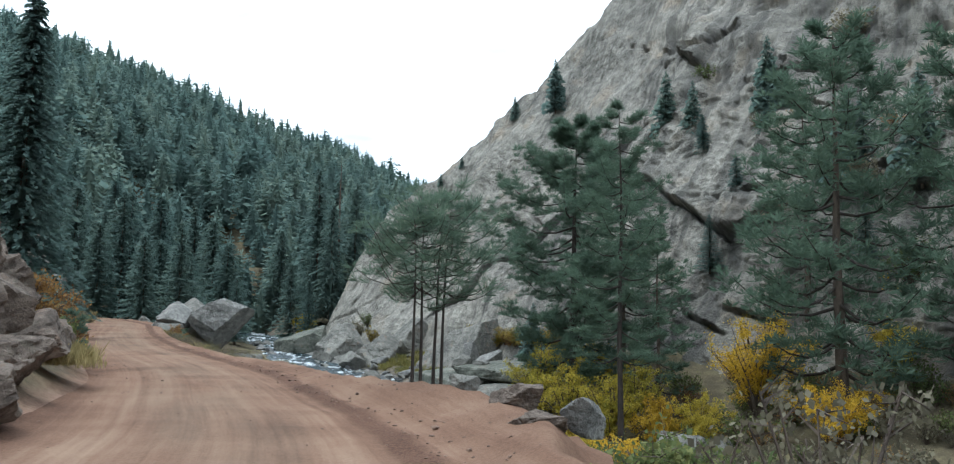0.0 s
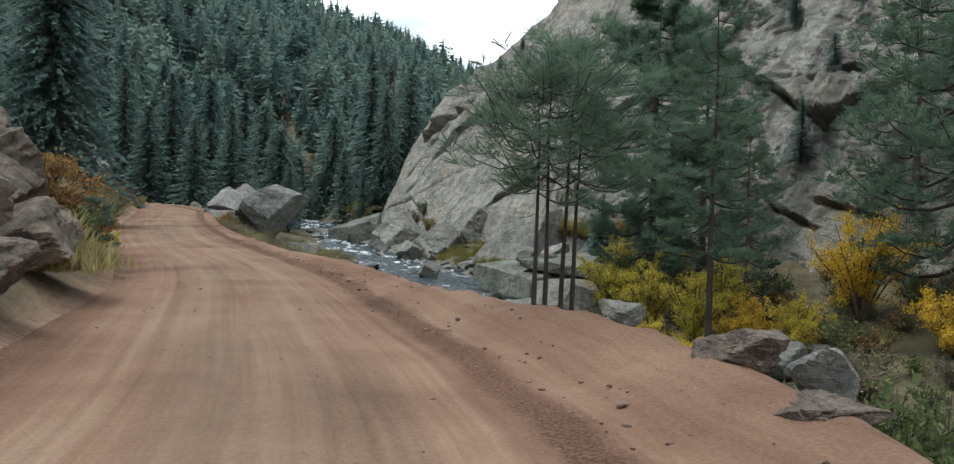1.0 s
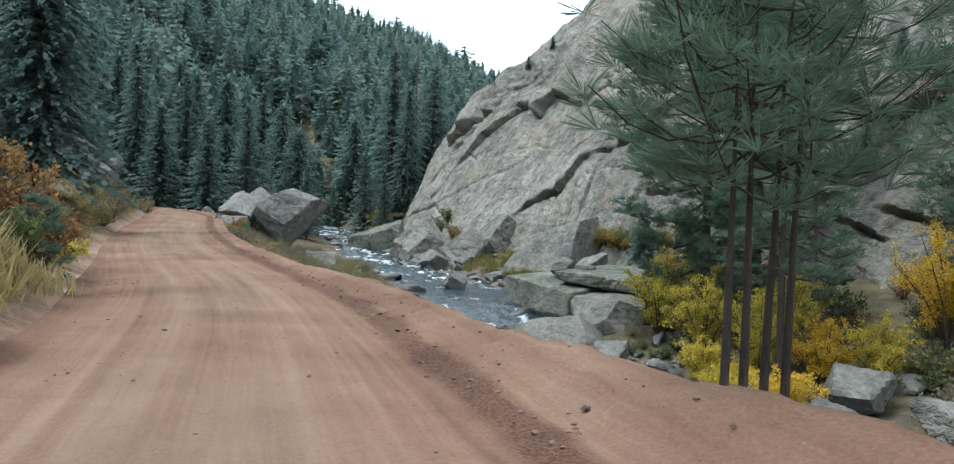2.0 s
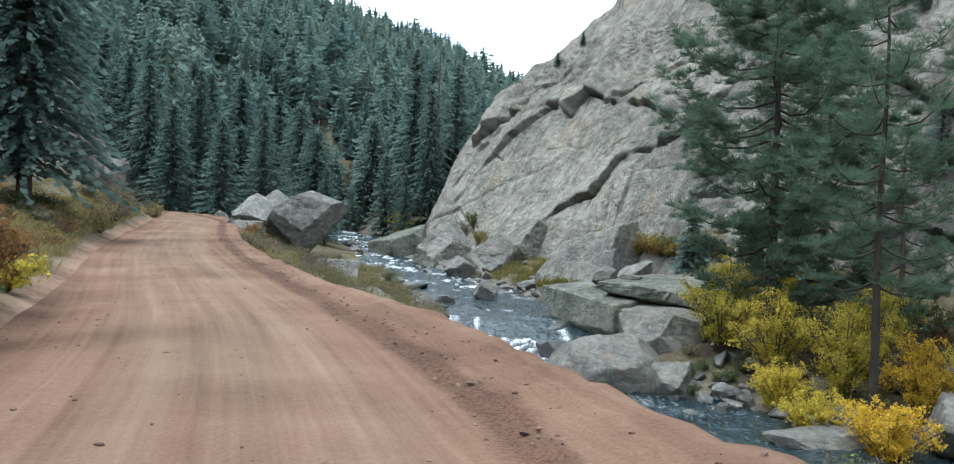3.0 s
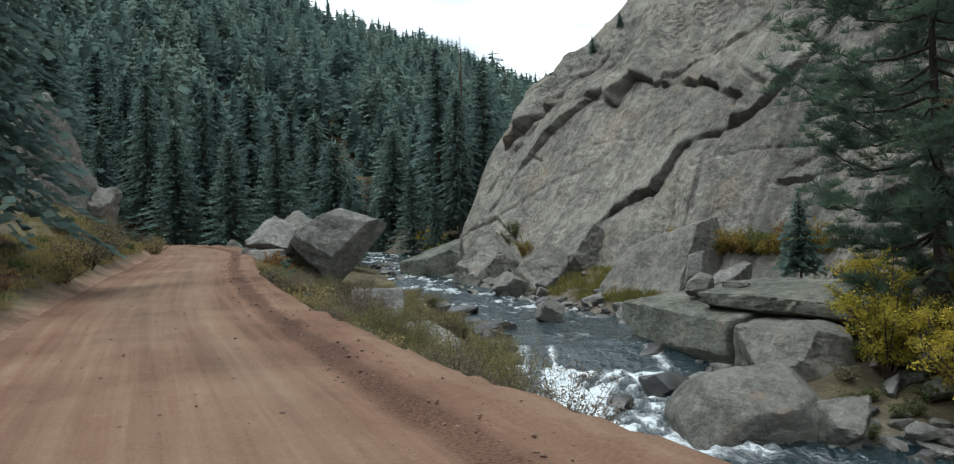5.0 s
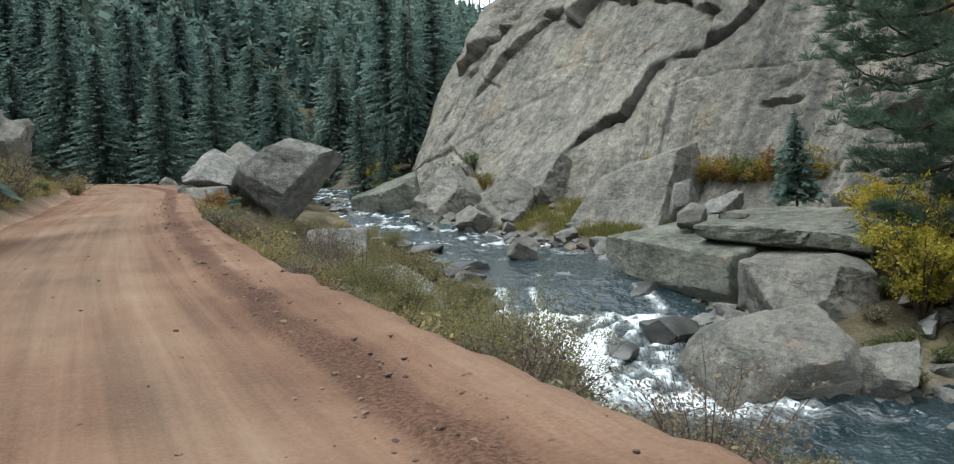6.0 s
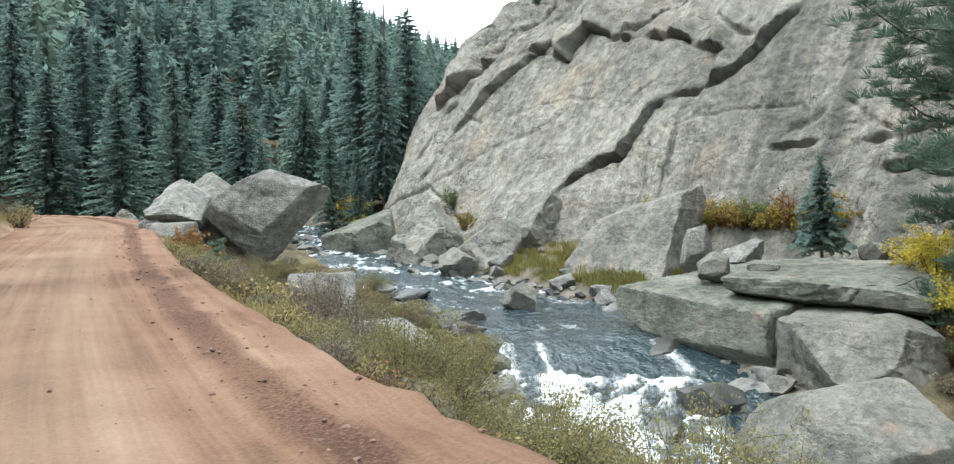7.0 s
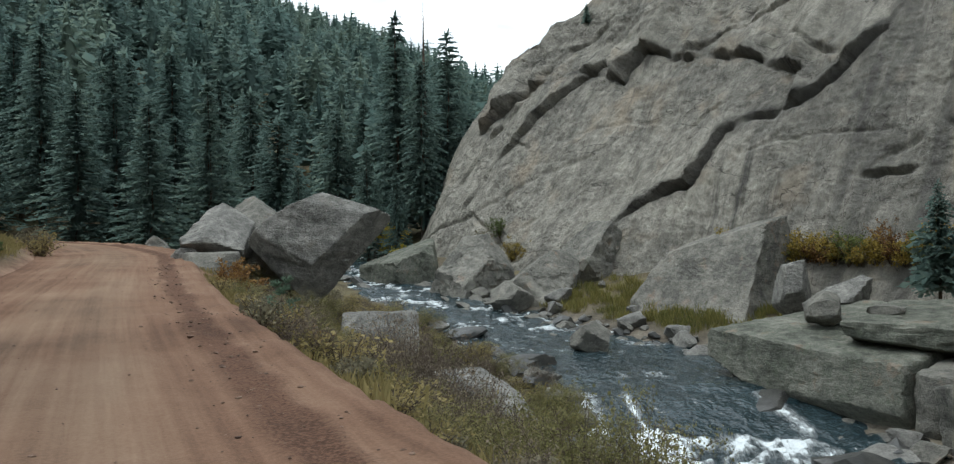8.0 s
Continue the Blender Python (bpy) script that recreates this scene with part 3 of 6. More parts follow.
lift_r = np.interp(RY, [c[0] for c in CREST], [c[1] for c in CREST])
edge_in = smooth(off, rl[:, 3:4] - 0.1, rl[:, 3:4] + verge(rl[:, 1:2]))
RZ = rl[:, 2:3] + crown + ruts + windrow + lump + clod + (lift_r + 0.01) * edge_in * (V > 0.9) + 0.10 * smooth(-V, 1.0, 1.22)
RZ = RZ - 0.5 * smooth(V, 1.37, 1.56) - 0.2 * smooth(-V, 1.16, 1.22)
road = new("road", fast_mesh("road", np.stack([RX, RY, RZ], -1).reshape(-1, 3), grid_faces(len(run), len(lat)), M_ROAD, True))
layer = road.data.attributes.new("track", "FLOAT_VECTOR", "POINT")
layer.data.foreach_set("vector", np.stack([off, U, 0 * U], -1).astype(np.float32).ravel())
tagged(road, "reddish graded dirt road with wheel ruts and loose gravel", "road", kind="structure")

# ---- granite dome ----
su = np.concatenate([np.arange(-40, 18, 0.13), np.arange(18, 55, 0.24), np.arange(55, 112, 0.8)])
sw = np.concatenate([np.arange(-8.5, 10, 0.062), np.arange(10, 26, 0.2), np.arange(26, 60, 1.2)])
SU, SW = np.meshgrid(su, sw, indexing="ij")
CX, CY = 1.9 + SU * 0.61 + SW * 0.793, 99.5 - SU * 0.793 + SW * 0.61
CZ = cliff_z(CX, CY)


RAGGED = 0.13 * fbm(SU * 0.55, SW * 1.1, 0, 61, 3) + 0.03 * fbm(SU * 2.0, SW * 4, 0, 69, 2)


def bed(line, proud, reach, sharp=0.11):
    """A layer of rock that stands proud above a crack line on the face: its relief, and how far it hangs over."""
    p = np.array(line)
    iu = slice(*np.searchsorted(su, [p[:, 0].min() - 2, p[:, 0].max() + 2 + reach * 3]))
    iw = slice(*np.searchsorted(sw, [p[:, 1].min() - 1.5, p[:, 1].max() + 1 + reach * 5]))
    d, _e, r = along(line, SU[iu, iw], SW[iu, iw])
    total = sum(math.hypot(b[0] - a[0], b[1] - a[1]) for a, b in zip(line, line[1:]))
    w = smooth(r, 0, 1.5) * smooth(total - r, 0, 1.5)
    up = -d + RAGGED[iu, iw]
    vary = np.clip(0.6 + 0.95 * vnoise(r * 0.28, line[0][0], 0, 62) + 0.6 * vnoise(r * 0.9, line[0][0], 4, 62), 0.03, 1.7)
    step = smooth(up, -sharp, sharp)
    slot = smooth(up, -0.30, -0.12) * (1 - step)
    above = np.clip(up, 0, None)
    relief, over = np.zeros(SU.shape), np.zeros(SU.shape)
    relief[iu, iw] = w * proud * vary * step * np.exp(-above / reach) - 1.3 * w * np.clip(vary, 0.05, 1.2) * min(1.3, 0.04 + 1.3 * proud) * slot
    over[iu, iw] = 0.55 * w * step * np.exp(-above / 0.45) * min(0.9, proud * 1.1) * np.clip(vary - 0.25, 0.02, 1.2)
    return relief, over


def crack(line, deep, width=0.12):
    d, _e, r = along(line, SU, SW)
    return -deep * np.exp(-((d + 0.08 * fbm(SU * 1.1, SW * 2.2, 0, 63, 3)) / width) ** 2)


tilt_n = fbm(SU * 0.07, SW * 0.14, 0, 65, 4)
plates = fbm(SU * 0.16 + 3, SW * 0.34 + SU * 0.05, 0, 66, 4)
stepped = np.floor(plates * 4) / 4 + smooth(plates * 4 - np.floor(plates * 4), 0.75, 1.0) / 4
broken = 0.25 + 1.5 * smooth(SU, 8, 20) + 0.9 * smooth(SW, 3.5, 7)
push = 0.7 * tilt_n + broken * 0.55 * stepped + 0.10 * fbm(SU * 0.8, SW * 1.6, 0, 67, 4) + 0.05 * fbm(SU * 3, SW * 6, 0, 68, 2)
BEDS = [
    ([(-32, 2.0), (-28.2, 3.8), (-24.4, 4.7), (-20.1, 4.9), (-14.2, 4.0), (-12.9, 5.5), (-9.5, 4.6), (-1.5, 3.8), (1.0, 2.9), (4.4, 2.3)], 1.25, 6.5),
    ([(-9.8, -3.7), (-5.7, -2.1), (-2.7, -1.7), (-1.9, -1.1), (-0.8, 0.2), (0.6, 0.7), (2.9, 0.6), (4.3, 1.2)], 0.7, 2.4),
    ([(-33, -1.9), (-30.5, 1.0), (-27.5, 3.2), (-24.6, 5.4), (-20, 8)], 0.7, 2.0),
    ([(-30, -2.6), (-27.5, 0.2), (-24, 2.4), (-20.5, 4.2), (-17, 5.6)], 0.55, 1.6),
    ([(-10.5, 4.4), (-5.1, 5.2), (-1.0, 5.8), (3, 7.5)], 0.35, 2.0),
    ([(-0.5, 5.6), (0.7, 4.8), (3.4, 3.5), (6.5, 2.7)], 0.3, 2.0),
    ([(15, 6.2), (17.6, 5.4), (25.8, 2.8), (31.7, 1.0), (36, 2.2)], 1.3, 4.0),
    ([(0, 15.8), (2.6, 16.9), (12.5, 15.5), (23.0, 11.4), (29.5, 10.0), (37, 11.0)], 1.0, 3.0),
    ([(8, -1.4), (9.5, -1.8), (11.5, -1.7), (13, -1.2)], 0.25, 0.7),
    ([(3.2, 0.6), (4.5, 1.2), (6.6, 2.3), (8.5, 3.9), (11, 6.4), (14, 9)], 0.95, 2.2),
]
# thin flakes along the same two trends
rng = np.random.default_rng(44)
for k in range(46):
    u0, v0 = rng.uniform(-36, 34), rng.uniform(-4.5, 10)
    slope = rng.choice([0.30, -0.22, -0.12, 0.75]) + rng.normal() * 0.08
    ln = rng.uniform(2.0, 6.5)
    BEDS.append(([(u0, v0), (u0 + ln * 0.35, v0 + slope * ln * 0.35 + rng.normal() * 0.15), (u0 + ln * 0.7, v0 + slope * ln * 0.7 + rng.normal() * 0.2), (u0 + ln, v0 + slope * ln)], rng.uniform(0.03, 0.10), rng.uniform(0.5, 1.6)))
for k in range(34):
    u0, v0 = rng.uniform(11, 46), rng.uniform(-3, 15)
    slope = rng.choice([-0.28, 0.12, -0.1, 0.5]) + rng.normal() * 0.1
    ln = rng.uniform(4, 9)
    BEDS.append(([(u0, v0), (u0 + ln * 0.4, v0 + slope * ln * 0.4 + rng.normal() * 0.3), (u0 + ln * 0.75, v0 + slope * ln * 0.75 + rng.normal() * 0.3), (u0 + ln, v0 + slope * ln)], rng.uniform(0.15, 0.5), rng.uniform(1.0, 2.6)))
hang = 0
for line, proud, reach in BEDS:
    relief, over = bed(line, proud, reach)
    push += relief
    hang = np.maximum(hang, over)
push += crack([(-27, -2.2), (-20, -0.6), (-14, 0.1)], 0.2) + crack([(-34, -3.4), (-28, -2.4), (-24, -3.4), (-19, -4.6)], 0.4)
push += crack([(-20, 1.0), (-12, 1.6), (-8, 1.2)], 0.12, 0.08) + crack([(1, -0.9), (6, -0.3), (11, -0.2)], 0.15, 0.08)
CX, CY, CZ = CX - 0.688 * push - 0.40 * hang, CY - 0.528 * push - 0.31 * hang, CZ + 0.502 * push - 0.86 * hang
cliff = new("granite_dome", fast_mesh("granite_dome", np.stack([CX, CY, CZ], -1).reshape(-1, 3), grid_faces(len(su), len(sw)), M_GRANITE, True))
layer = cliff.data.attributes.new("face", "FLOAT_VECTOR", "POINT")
# water seeps from the diagonal crack and down the broken side, its shade painted in
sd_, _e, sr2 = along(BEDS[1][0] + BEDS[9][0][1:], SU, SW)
seep_shade = np.exp(-np.clip(sd_, 0, None) / 2.6) * (sd_ > -0.1) * smooth(SU, 0, 5) * smooth(vnoise(SU * 1.5, 0, 0, 71) + 0.6 * vnoise(SU * 4, 0, 0, 72), -0.2, 0.5)
seep_shade = np.maximum(seep_shade, smooth(SU, 3, 9) * 0.9 * smooth(vnoise(SU * 0.8, SW * 0.06, 0, 73) + 0.6 * vnoise(SU * 2.7, SW * 0.1, 0, 74), -0.35, 0.6))
# shade inside the main cracks, with their wet lining, painted dark
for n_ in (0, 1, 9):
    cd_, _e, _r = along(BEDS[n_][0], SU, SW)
    seep_shade = np.maximum(seep_shade, (0.55 if n_ == 0 else 0.95) * np.exp(-((cd_ - RAGGED) / 0.3) ** 2))
layer.data.foreach_set("vector", np.stack([SU, SW * 2, seep_shade], -1).astype(np.float32).ravel())
cliff.data.set_sharp_from_angle(angle=radians(46))
tagged(cliff, "huge pale grey granite dome with dark cracks and ledges", "cliff", kind="structure")

# ---- river: dark water, broken white where it falls ----
wl = curve_line(RIVER, 0.22)
wt_ = np.gradient(wl[:, :2], axis=0)
wt_ /= np.linalg.norm(wt_, axis=1)[:, None]
ws = np.stack([wt_[:, 1], -wt_[:, 0]], 1)
wv = np.linspace(-1.3, 1.3, 48)
off = wv[None, :] * wl[:, 3:4]
WX, WY = wl[:, 0:1] + ws[:, 0:1] * off, wl[:, 1:2] + ws[:, 1:2] * off
wrun = np.concatenate([[0], np.cumsum(np.hypot(*np.diff(wl[:, :2], axis=0).T))])[:, None]
rapid = smooth(WY, 52, 57) * (1 - smooth(WY, 71.2, 72.4))
chop = 0.05 + 0.12 * rapid + 0.04 * smooth(WY, 84, 96)
rip = fbm(WX * 0.9, WY * 0.9, 0, 51, 4)
fine_rip = fbm(WX * 2.6, WY * 2.6, 0, 52, 3)
WZ = wl[:, 2:3] + chop * rip + chop * 0.8 * fine_rip
tongue = fbm(off * 0.8, wrun * 0.25, 0, 53, 4)
# white water below the fall, mostly along the near side, thinning downstream
window = smooth(WY, 54, 58.5) * (0.85 + 0.15 * smooth(WY, 62, 67)) * (1 - smooth(off + 0.8 * rip, 1.2, 3.4))
foam = rapid * (0.3 * smooth(WY, 57, 63) * smooth(tongue + 0.5 * fine_rip, -0.1, 0.9) + window * smooth(tongue + 0.5 * fine_rip, -1.4, 0.2))
fallw = smooth(WY, 71.0, 71.8) * (1 - smooth(WY, 75.0, 76.2))
chutes = 0.95 * np.exp(-((off + 2.3 + 0.4 * tongue) / 0.34) ** 2) + 0.9 * np.exp(-((off + 4.5 + 0.4 * tongue) / 0.75) ** 2) + 0.7 * np.exp(-((off - 3.0) / 0.5) ** 2)
foam = foam * (1 - fallw) + fallw * np.clip(chutes + 0.25 * fine_rip, 0, 1)
upper = smooth(WY, 76, 92)
foam = np.maximum(foam, upper * 0.8 * smooth(fbm(off * 0.9, wrun * 0.5, 0, 55, 4) + 0.6 * fine_rip, -0.15, 0.9))
foam = np.maximum(foam, 0.6 * smooth(fbm(off * 0.9, wrun * 0.3, 0, 56, 4) + 0.3 * fine_rip, 0.5, 1.2) * smooth(WY, 76, 78))
M_WATER, wt2, wb, wco = plain_tree("river_water", 0.1, 0.5)
fo = named_value(wt2, "foam")
fl = named_value(wt2, "flow")
lace = add_noise(wt2, fl.outputs["Vector"], 5.0, 8, 0.8, (1.6, 0.6, 1))
lace2 = add_noise(wt2, fl.outputs["Vector"], 1.0, 6, 0.7, (1.5, 0.3, 1))
lacy = add_math(wt2, "MULTIPLY_ADD", add_math(wt2, "ADD", add_math(wt2, "MULTIPLY", lace, 0.65), add_math(wt2, "MULTIPLY", lace2, 0.5)), 3.8, -2.5)
white = add_ramp(wt2, add_math(wt2, "ADD", add_math(wt2, "MULTIPLY", fo.outputs["Fac"], 1.25), add_math(wt2, "MULTIPLY", lacy, add_math(wt2, "MULTIPLY_ADD", fo.outputs["Fac"], 0.9, 0.12))), [(0.26, 0.0), (0.48, 0.3), (0.72, 1.0)])
deep = add_ramp(wt2, add_noise(wt2, wco, 0.6, 4, 0.6), [(0.35, (0.010, 0.021, 0.026)), (0.65, (0.03, 0.048, 0.055))])
wt2.links.new(add_mix(wt2, white, deep, (0.64, 0.69, 0.71)), wb.inputs["Base Color"])
wt2.links.new(add_math(wt2, "MULTIPLY_ADD", white, 0.6, 0.08), wb.inputs["Roughness"])
add_bump(wt2, wb, add_math(wt2, "ADD", add_math(wt2, "ADD", add_math(wt2, "MULTIPLY", add_noise(wt2, wco, 5.0, 2, 0.5), 0.5), add_math(wt2, "MULTIPLY", add_noise(wt2, wco, 1.7, 2, 0.5, (1.0, 0.7, 1)), 1.4)), add_math(wt2, "MULTIPLY", white, 0.4)), 1.0, 0.20)
water = new("water", fast_mesh("water", np.stack([WX, WY, WZ], -1).reshape(-1, 3), grid_faces(len(wl), len(wv)), M_WATER, True))
layer = water.data.attributes.new("flow", "FLOAT_VECTOR", "POINT")
layer.data.foreach_set("vector", np.stack([off + 0 * WX, wrun + 0 * WX, 0 * WX], -1).astype(np.float32).ravel())
layer = water.data.attributes.new("foam", "FLOAT", "POINT")
layer.data.foreach_set("value", foam.astype(np.float32).ravel())
tagged(water, "dark grey-blue mountain stream with white rapids", "river", kind="structure")


# ---- rocks ----
BALLS = {}


def ball(n):
    if n not in BALLS:
        bm = bmesh.new()
        bmesh.ops.create_icosphere(bm, subdivisions=n, radius=1)
        BALLS[n] = (np.array([v.co[:] for v in bm.verts]), np.array([[v.index for v in f.verts] for f in bm.faces]))
        bm.free()
    return BALLS[n]


def rock_mesh(name, size, seed, cuts=9, fine=4, planes=(), rough=0.05, material=None, boxy=0):
    """A broken boulder: a ball cut flat by planes, then weathered. Its origin is at the middle of its base."""
    rng = np.random.default_rng(seed)
    d, f = ball(fine)
    sets = [(np.array(n, float) / np.linalg.norm(n), h) for n, h in planes]
    if boxy:
        sets += [(np.array(n, float), 1.0) for n in ((1, 0, 0), (-1, 0, 0), (0, 1, 0), (0, -1, 0), (0, 0, 1), (0, 0, -1))]
    own = cuts if boxy or len(planes) > 8 else 9
    gold, spin = np.arange(own) * 2.39996, rng.uniform(0, 6.28)
    for k in range(own):
        up = 1 - 2 * (k + 0.5) / own
        n = np.array([np.cos(gold[k] + spin) * np.sqrt(1 - up * up), np.sin(gold[k] + spin) * np.sqrt(1 - up * up), up]) + rng.normal(size=3) * 0.28
        sets.append((n / np.linalg.norm(n), rng.uniform(0.5, 0.95) * (1.55 if boxy else 1)))
    edge = 110 if fine > 4 else 70
    total = sum(np.clip(d @ n / h, 1e-9, None) ** edge for n, h in sets) + (1 / (2.2 if boxy else 1.5)) ** edge
    p = d * (total ** (-1 / edge))[:, None]
    out = p / np.maximum(np.linalg.norm(p, axis=1), 1e-6)[:, None]
    s = rng.uniform(0, 50)
    k = np.array(size) / max(size)
    a = p * k
    ridge = 1 - np.abs(fbm(a[:, 0] * 2.6 + s, a[:, 1] * 2.6, a[:, 2] * 3.4, seed + 9, 3))
    flake = 2.6 * fbm(a[:, 0] * 1.5 + s, a[:, 1] * 1.5 + 7, a[:, 2] * 2.6, seed + 2, 3)
    flake = np.clip(np.floor(flake) + smooth(flake - np.floor(flake), 0.82, 1.0), -1, 1.5)
    p = p + out * (0.35 * rough * fbm(a[:, 0] * 1.7 + s, a[:, 1] * 1.7, a[:, 2] * 1.7, seed, 4) + 0.38 * rough * flake - 0.8 * rough * np.clip(ridge - 0.78, 0, None) * 3 + 0.25 * rough * fbm(a[:, 0] * 9 + s, a[:, 1] * 9, a[:, 2] * 9, seed + 4, 2))[:, None]
    lo, hi = p.min(0), p.max(0)
    p = (p - (lo + hi) / 2) / (hi - lo) * np.array(size)
    p[:, 2] += size[2] / 2
    me = fast_mesh(name, p, f, material or M_BOULDER, True)
    me.set_sharp_from_angle(angle=radians(26))
    return me


def rock(name, x, y, z, size, seed, label, turn=0, lean=0, cuts=9, fine=4, planes=(), rough=0.05, material=None, group="", category="rock", boxy=0, roll=0):
    ob = new(name, rock_mesh(name, size, seed, cuts, fine, planes, rough, material, boxy))
    ob.matrix_world = pose(x, y, z, 0, 0, turn) @ pose(0, 0, 0, lean, roll, 0)
    return tagged(ob, label, category, group)


def hewn(name, x, y, z, faces, seed, label, turn=0, edge=80, fine=6, rough=0.05, material=None, category="rock"):
    """A boulder with known broken faces: (normal, metres from its middle), edges worn by "edge", then weathered."""
    d, f = ball(fine)
    total = sum(np.clip(d @ (np.array(n, float) / np.linalg.norm(n)) / h, 1e-9, None) ** edge for n, h in faces)
    p = d * (total ** (-1 / edge))[:, None]
    out = p / np.linalg.norm(p, axis=1)[:, None]
    q = seed * 3.7
    w = 0.9 * fbm(p[:, 0] * 0.5 + q, p[:, 1] * 0.5, p[:, 2] * 0.5, seed, 3)
    slope = p[:, 0] * 0.35 + p[:, 2] * 1.2
    layer_ = fbm(p[:, 0] * 0.35 + q, p[:, 1] * 0.35, slope * 1.1, seed + 2, 3) * 2.2
    flake = np.floor(layer_) + smooth(layer_ - np.floor(layer_), 0.86, 1.0)
    pit = np.clip(fbm(p[:, 0] * 1.6 + q, p[:, 1] * 1.6, p[:, 2] * 2.2, seed + 5, 3) - 0.35, 0, 0.6)
    fine_n = fbm(p[:, 0] * 4 + q, p[:, 1] * 4, p[:, 2] * 5, seed + 7, 3)
    p = p + out * (rough * (1.0 * w + 0.55 * np.clip(flake, -2, 2) - 1.6 * pit + 0.45 * fine_n))[:, None]
    low = p[:, 2].min()
    p[:, 2] -= low
    me = fast_mesh(name, p, f, material or M_BOULDER, True)
    me.set_sharp_from_angle(angle=radians(24))
    ob = new(name, me)
    ob.matrix_world = pose(x, y, z + low, 0, 0, turn)
    return tagged(ob, label, category)


# the leaning boulder by the bend and its neighbours
hewn("leaning_boulder", -21.75, 75.0, 1.75, [((-0.12, -1, 0.15), 1.6), ((0.55, -0.6, -0.58), 1.35), ((0.74, 0.1, -0.67), 1.42), ((0.1, -0.6, 0.8), 2.12), ((-0.7, 0, 0.7), 2.16), ((-0.42, 0, 0.91), 1.88), ((0.35, 0.1, 0.94), 1.98),
     ((-0.7, -0.1, -0.71), 1.97), ((0, 0, -1), 2.7), ((0, 1, 0), 2.6), ((-1, 0, 0), 2.75), ((1, 0.2, 0.15), 2.75), ((-0.55, -1, -0.55), 1.75)], 3, "large dark grey angular boulder leaning over beside the dirt road", 4, 90, 6, 0.045, M_DARKROCK)
hewn("pale_boulder", -24.9, 77.2, 1.75, [((-0.5, -0.45, 0.8), 1.25), ((0.35, -0.6, 0.8), 1.3), ((0, -1, -0.1), 1.5), ((-1, 0, 0), 1.9), ((1, 0, 0.2), 1.5), ((0.6, 0, 0.9), 1.5), ((0, 1, 0), 2.0), ((0, 0, -1), 1.8), ((-0.8, -0.6, -0.1), 1.7)], 5, "pale grey split boulder behind the leaning one", 0, 90, 5, 0.05)
hewn("broken_boulder", -26.0, 74.6, 2.05, [((-0.35, -0.5, 0.85), 0.62), ((0.45, -0.55, 0.75), 0.62), ((-0.1, -1, 0), 0.95), ((-0.1, -0.6, -0.85), 0.62), ((-1, -0.2, -0.1), 1.15), ((1, -0.1, -0.1), 1.35), ((0, 1, 0), 1.2), ((0, 0, -1), 0.75), ((-0.8, 0, 0.6), 1.0)], 6, "dark jagged slab of rock propped against the pale boulder", 8, 80, 5, 0.06, M_DARKROCK)
hewn("propping_stone", -27.0, 74.4, 0.95, [((0, -1, 0.1), 0.7), ((-1, -0.2, 0.2), 0.55), ((1, -0.3, 0), 0.6), ((0, 0, 1), 0.85), ((0, 0, -1), 1.0), ((0, 1, 0), 0.8), ((-0.6, 0, 0.8), 0.8)], 8, "brown upright stone under the broken slab", 15, 60, 4, 0.05, M_DARKROCK)
hewn("smooth_boulder", -25.3, 72.6, 0.9, [((-0.2, -0.7, 0.75), 0.75), ((0.5, -0.8, 0.2), 0.85), ((-0.9, -0.3, 0.2), 1.0), ((0, 0, 1), 0.75), ((0, 0, -1), 0.9), ((1, 0, 0.2), 1.0), ((0, 1, 0), 1.0)], 7, "smooth pale boulder at the road's edge", 10, 22, 5, 0.04)
rock("bend_stone", -32.9, 87.0, 1.4, (1.5, 1.2, 0.95), 12, "small pale pointed stone at the bend", 0, cuts=8, fine=3)
hewn("bank_rock", -19.2, 72.2, -2.0, [((-0.3, -0.6, 0.75), 0.95), ((0.6, -0.5, 0.6), 1.05), ((0, -1, 0), 1.3), ((-1, 0, 0.1), 1.4), ((1, 0, -0.1), 1.5), ((0, 1, 0), 1.5), ((0, 0, 1), 1.25), ((0, 0, -1), 3.4)], 14, "grey rock half sunk in the bank below the boulder", 10, 50, 5, 0.05, M_DARKROCK)
hewn("bank_slab", -15.5, 66.2, -3.2, [((0.55, -0.3, 0.8), 0.75), ((-0.4, -0.8, 0.4), 1.1), ((0.2, -1, -0.1), 1.3), ((-1, 0, 0.1), 1.7), ((1, 0, 0), 2.0), ((0, 1, 0), 1.8), ((0, 0, -1), 2.2), ((0, 0, 1), 1.1)], 15, "slanting grey slab in the river bank among dry brush", 20, 60, 5, 0.05, M_DARKROCK)

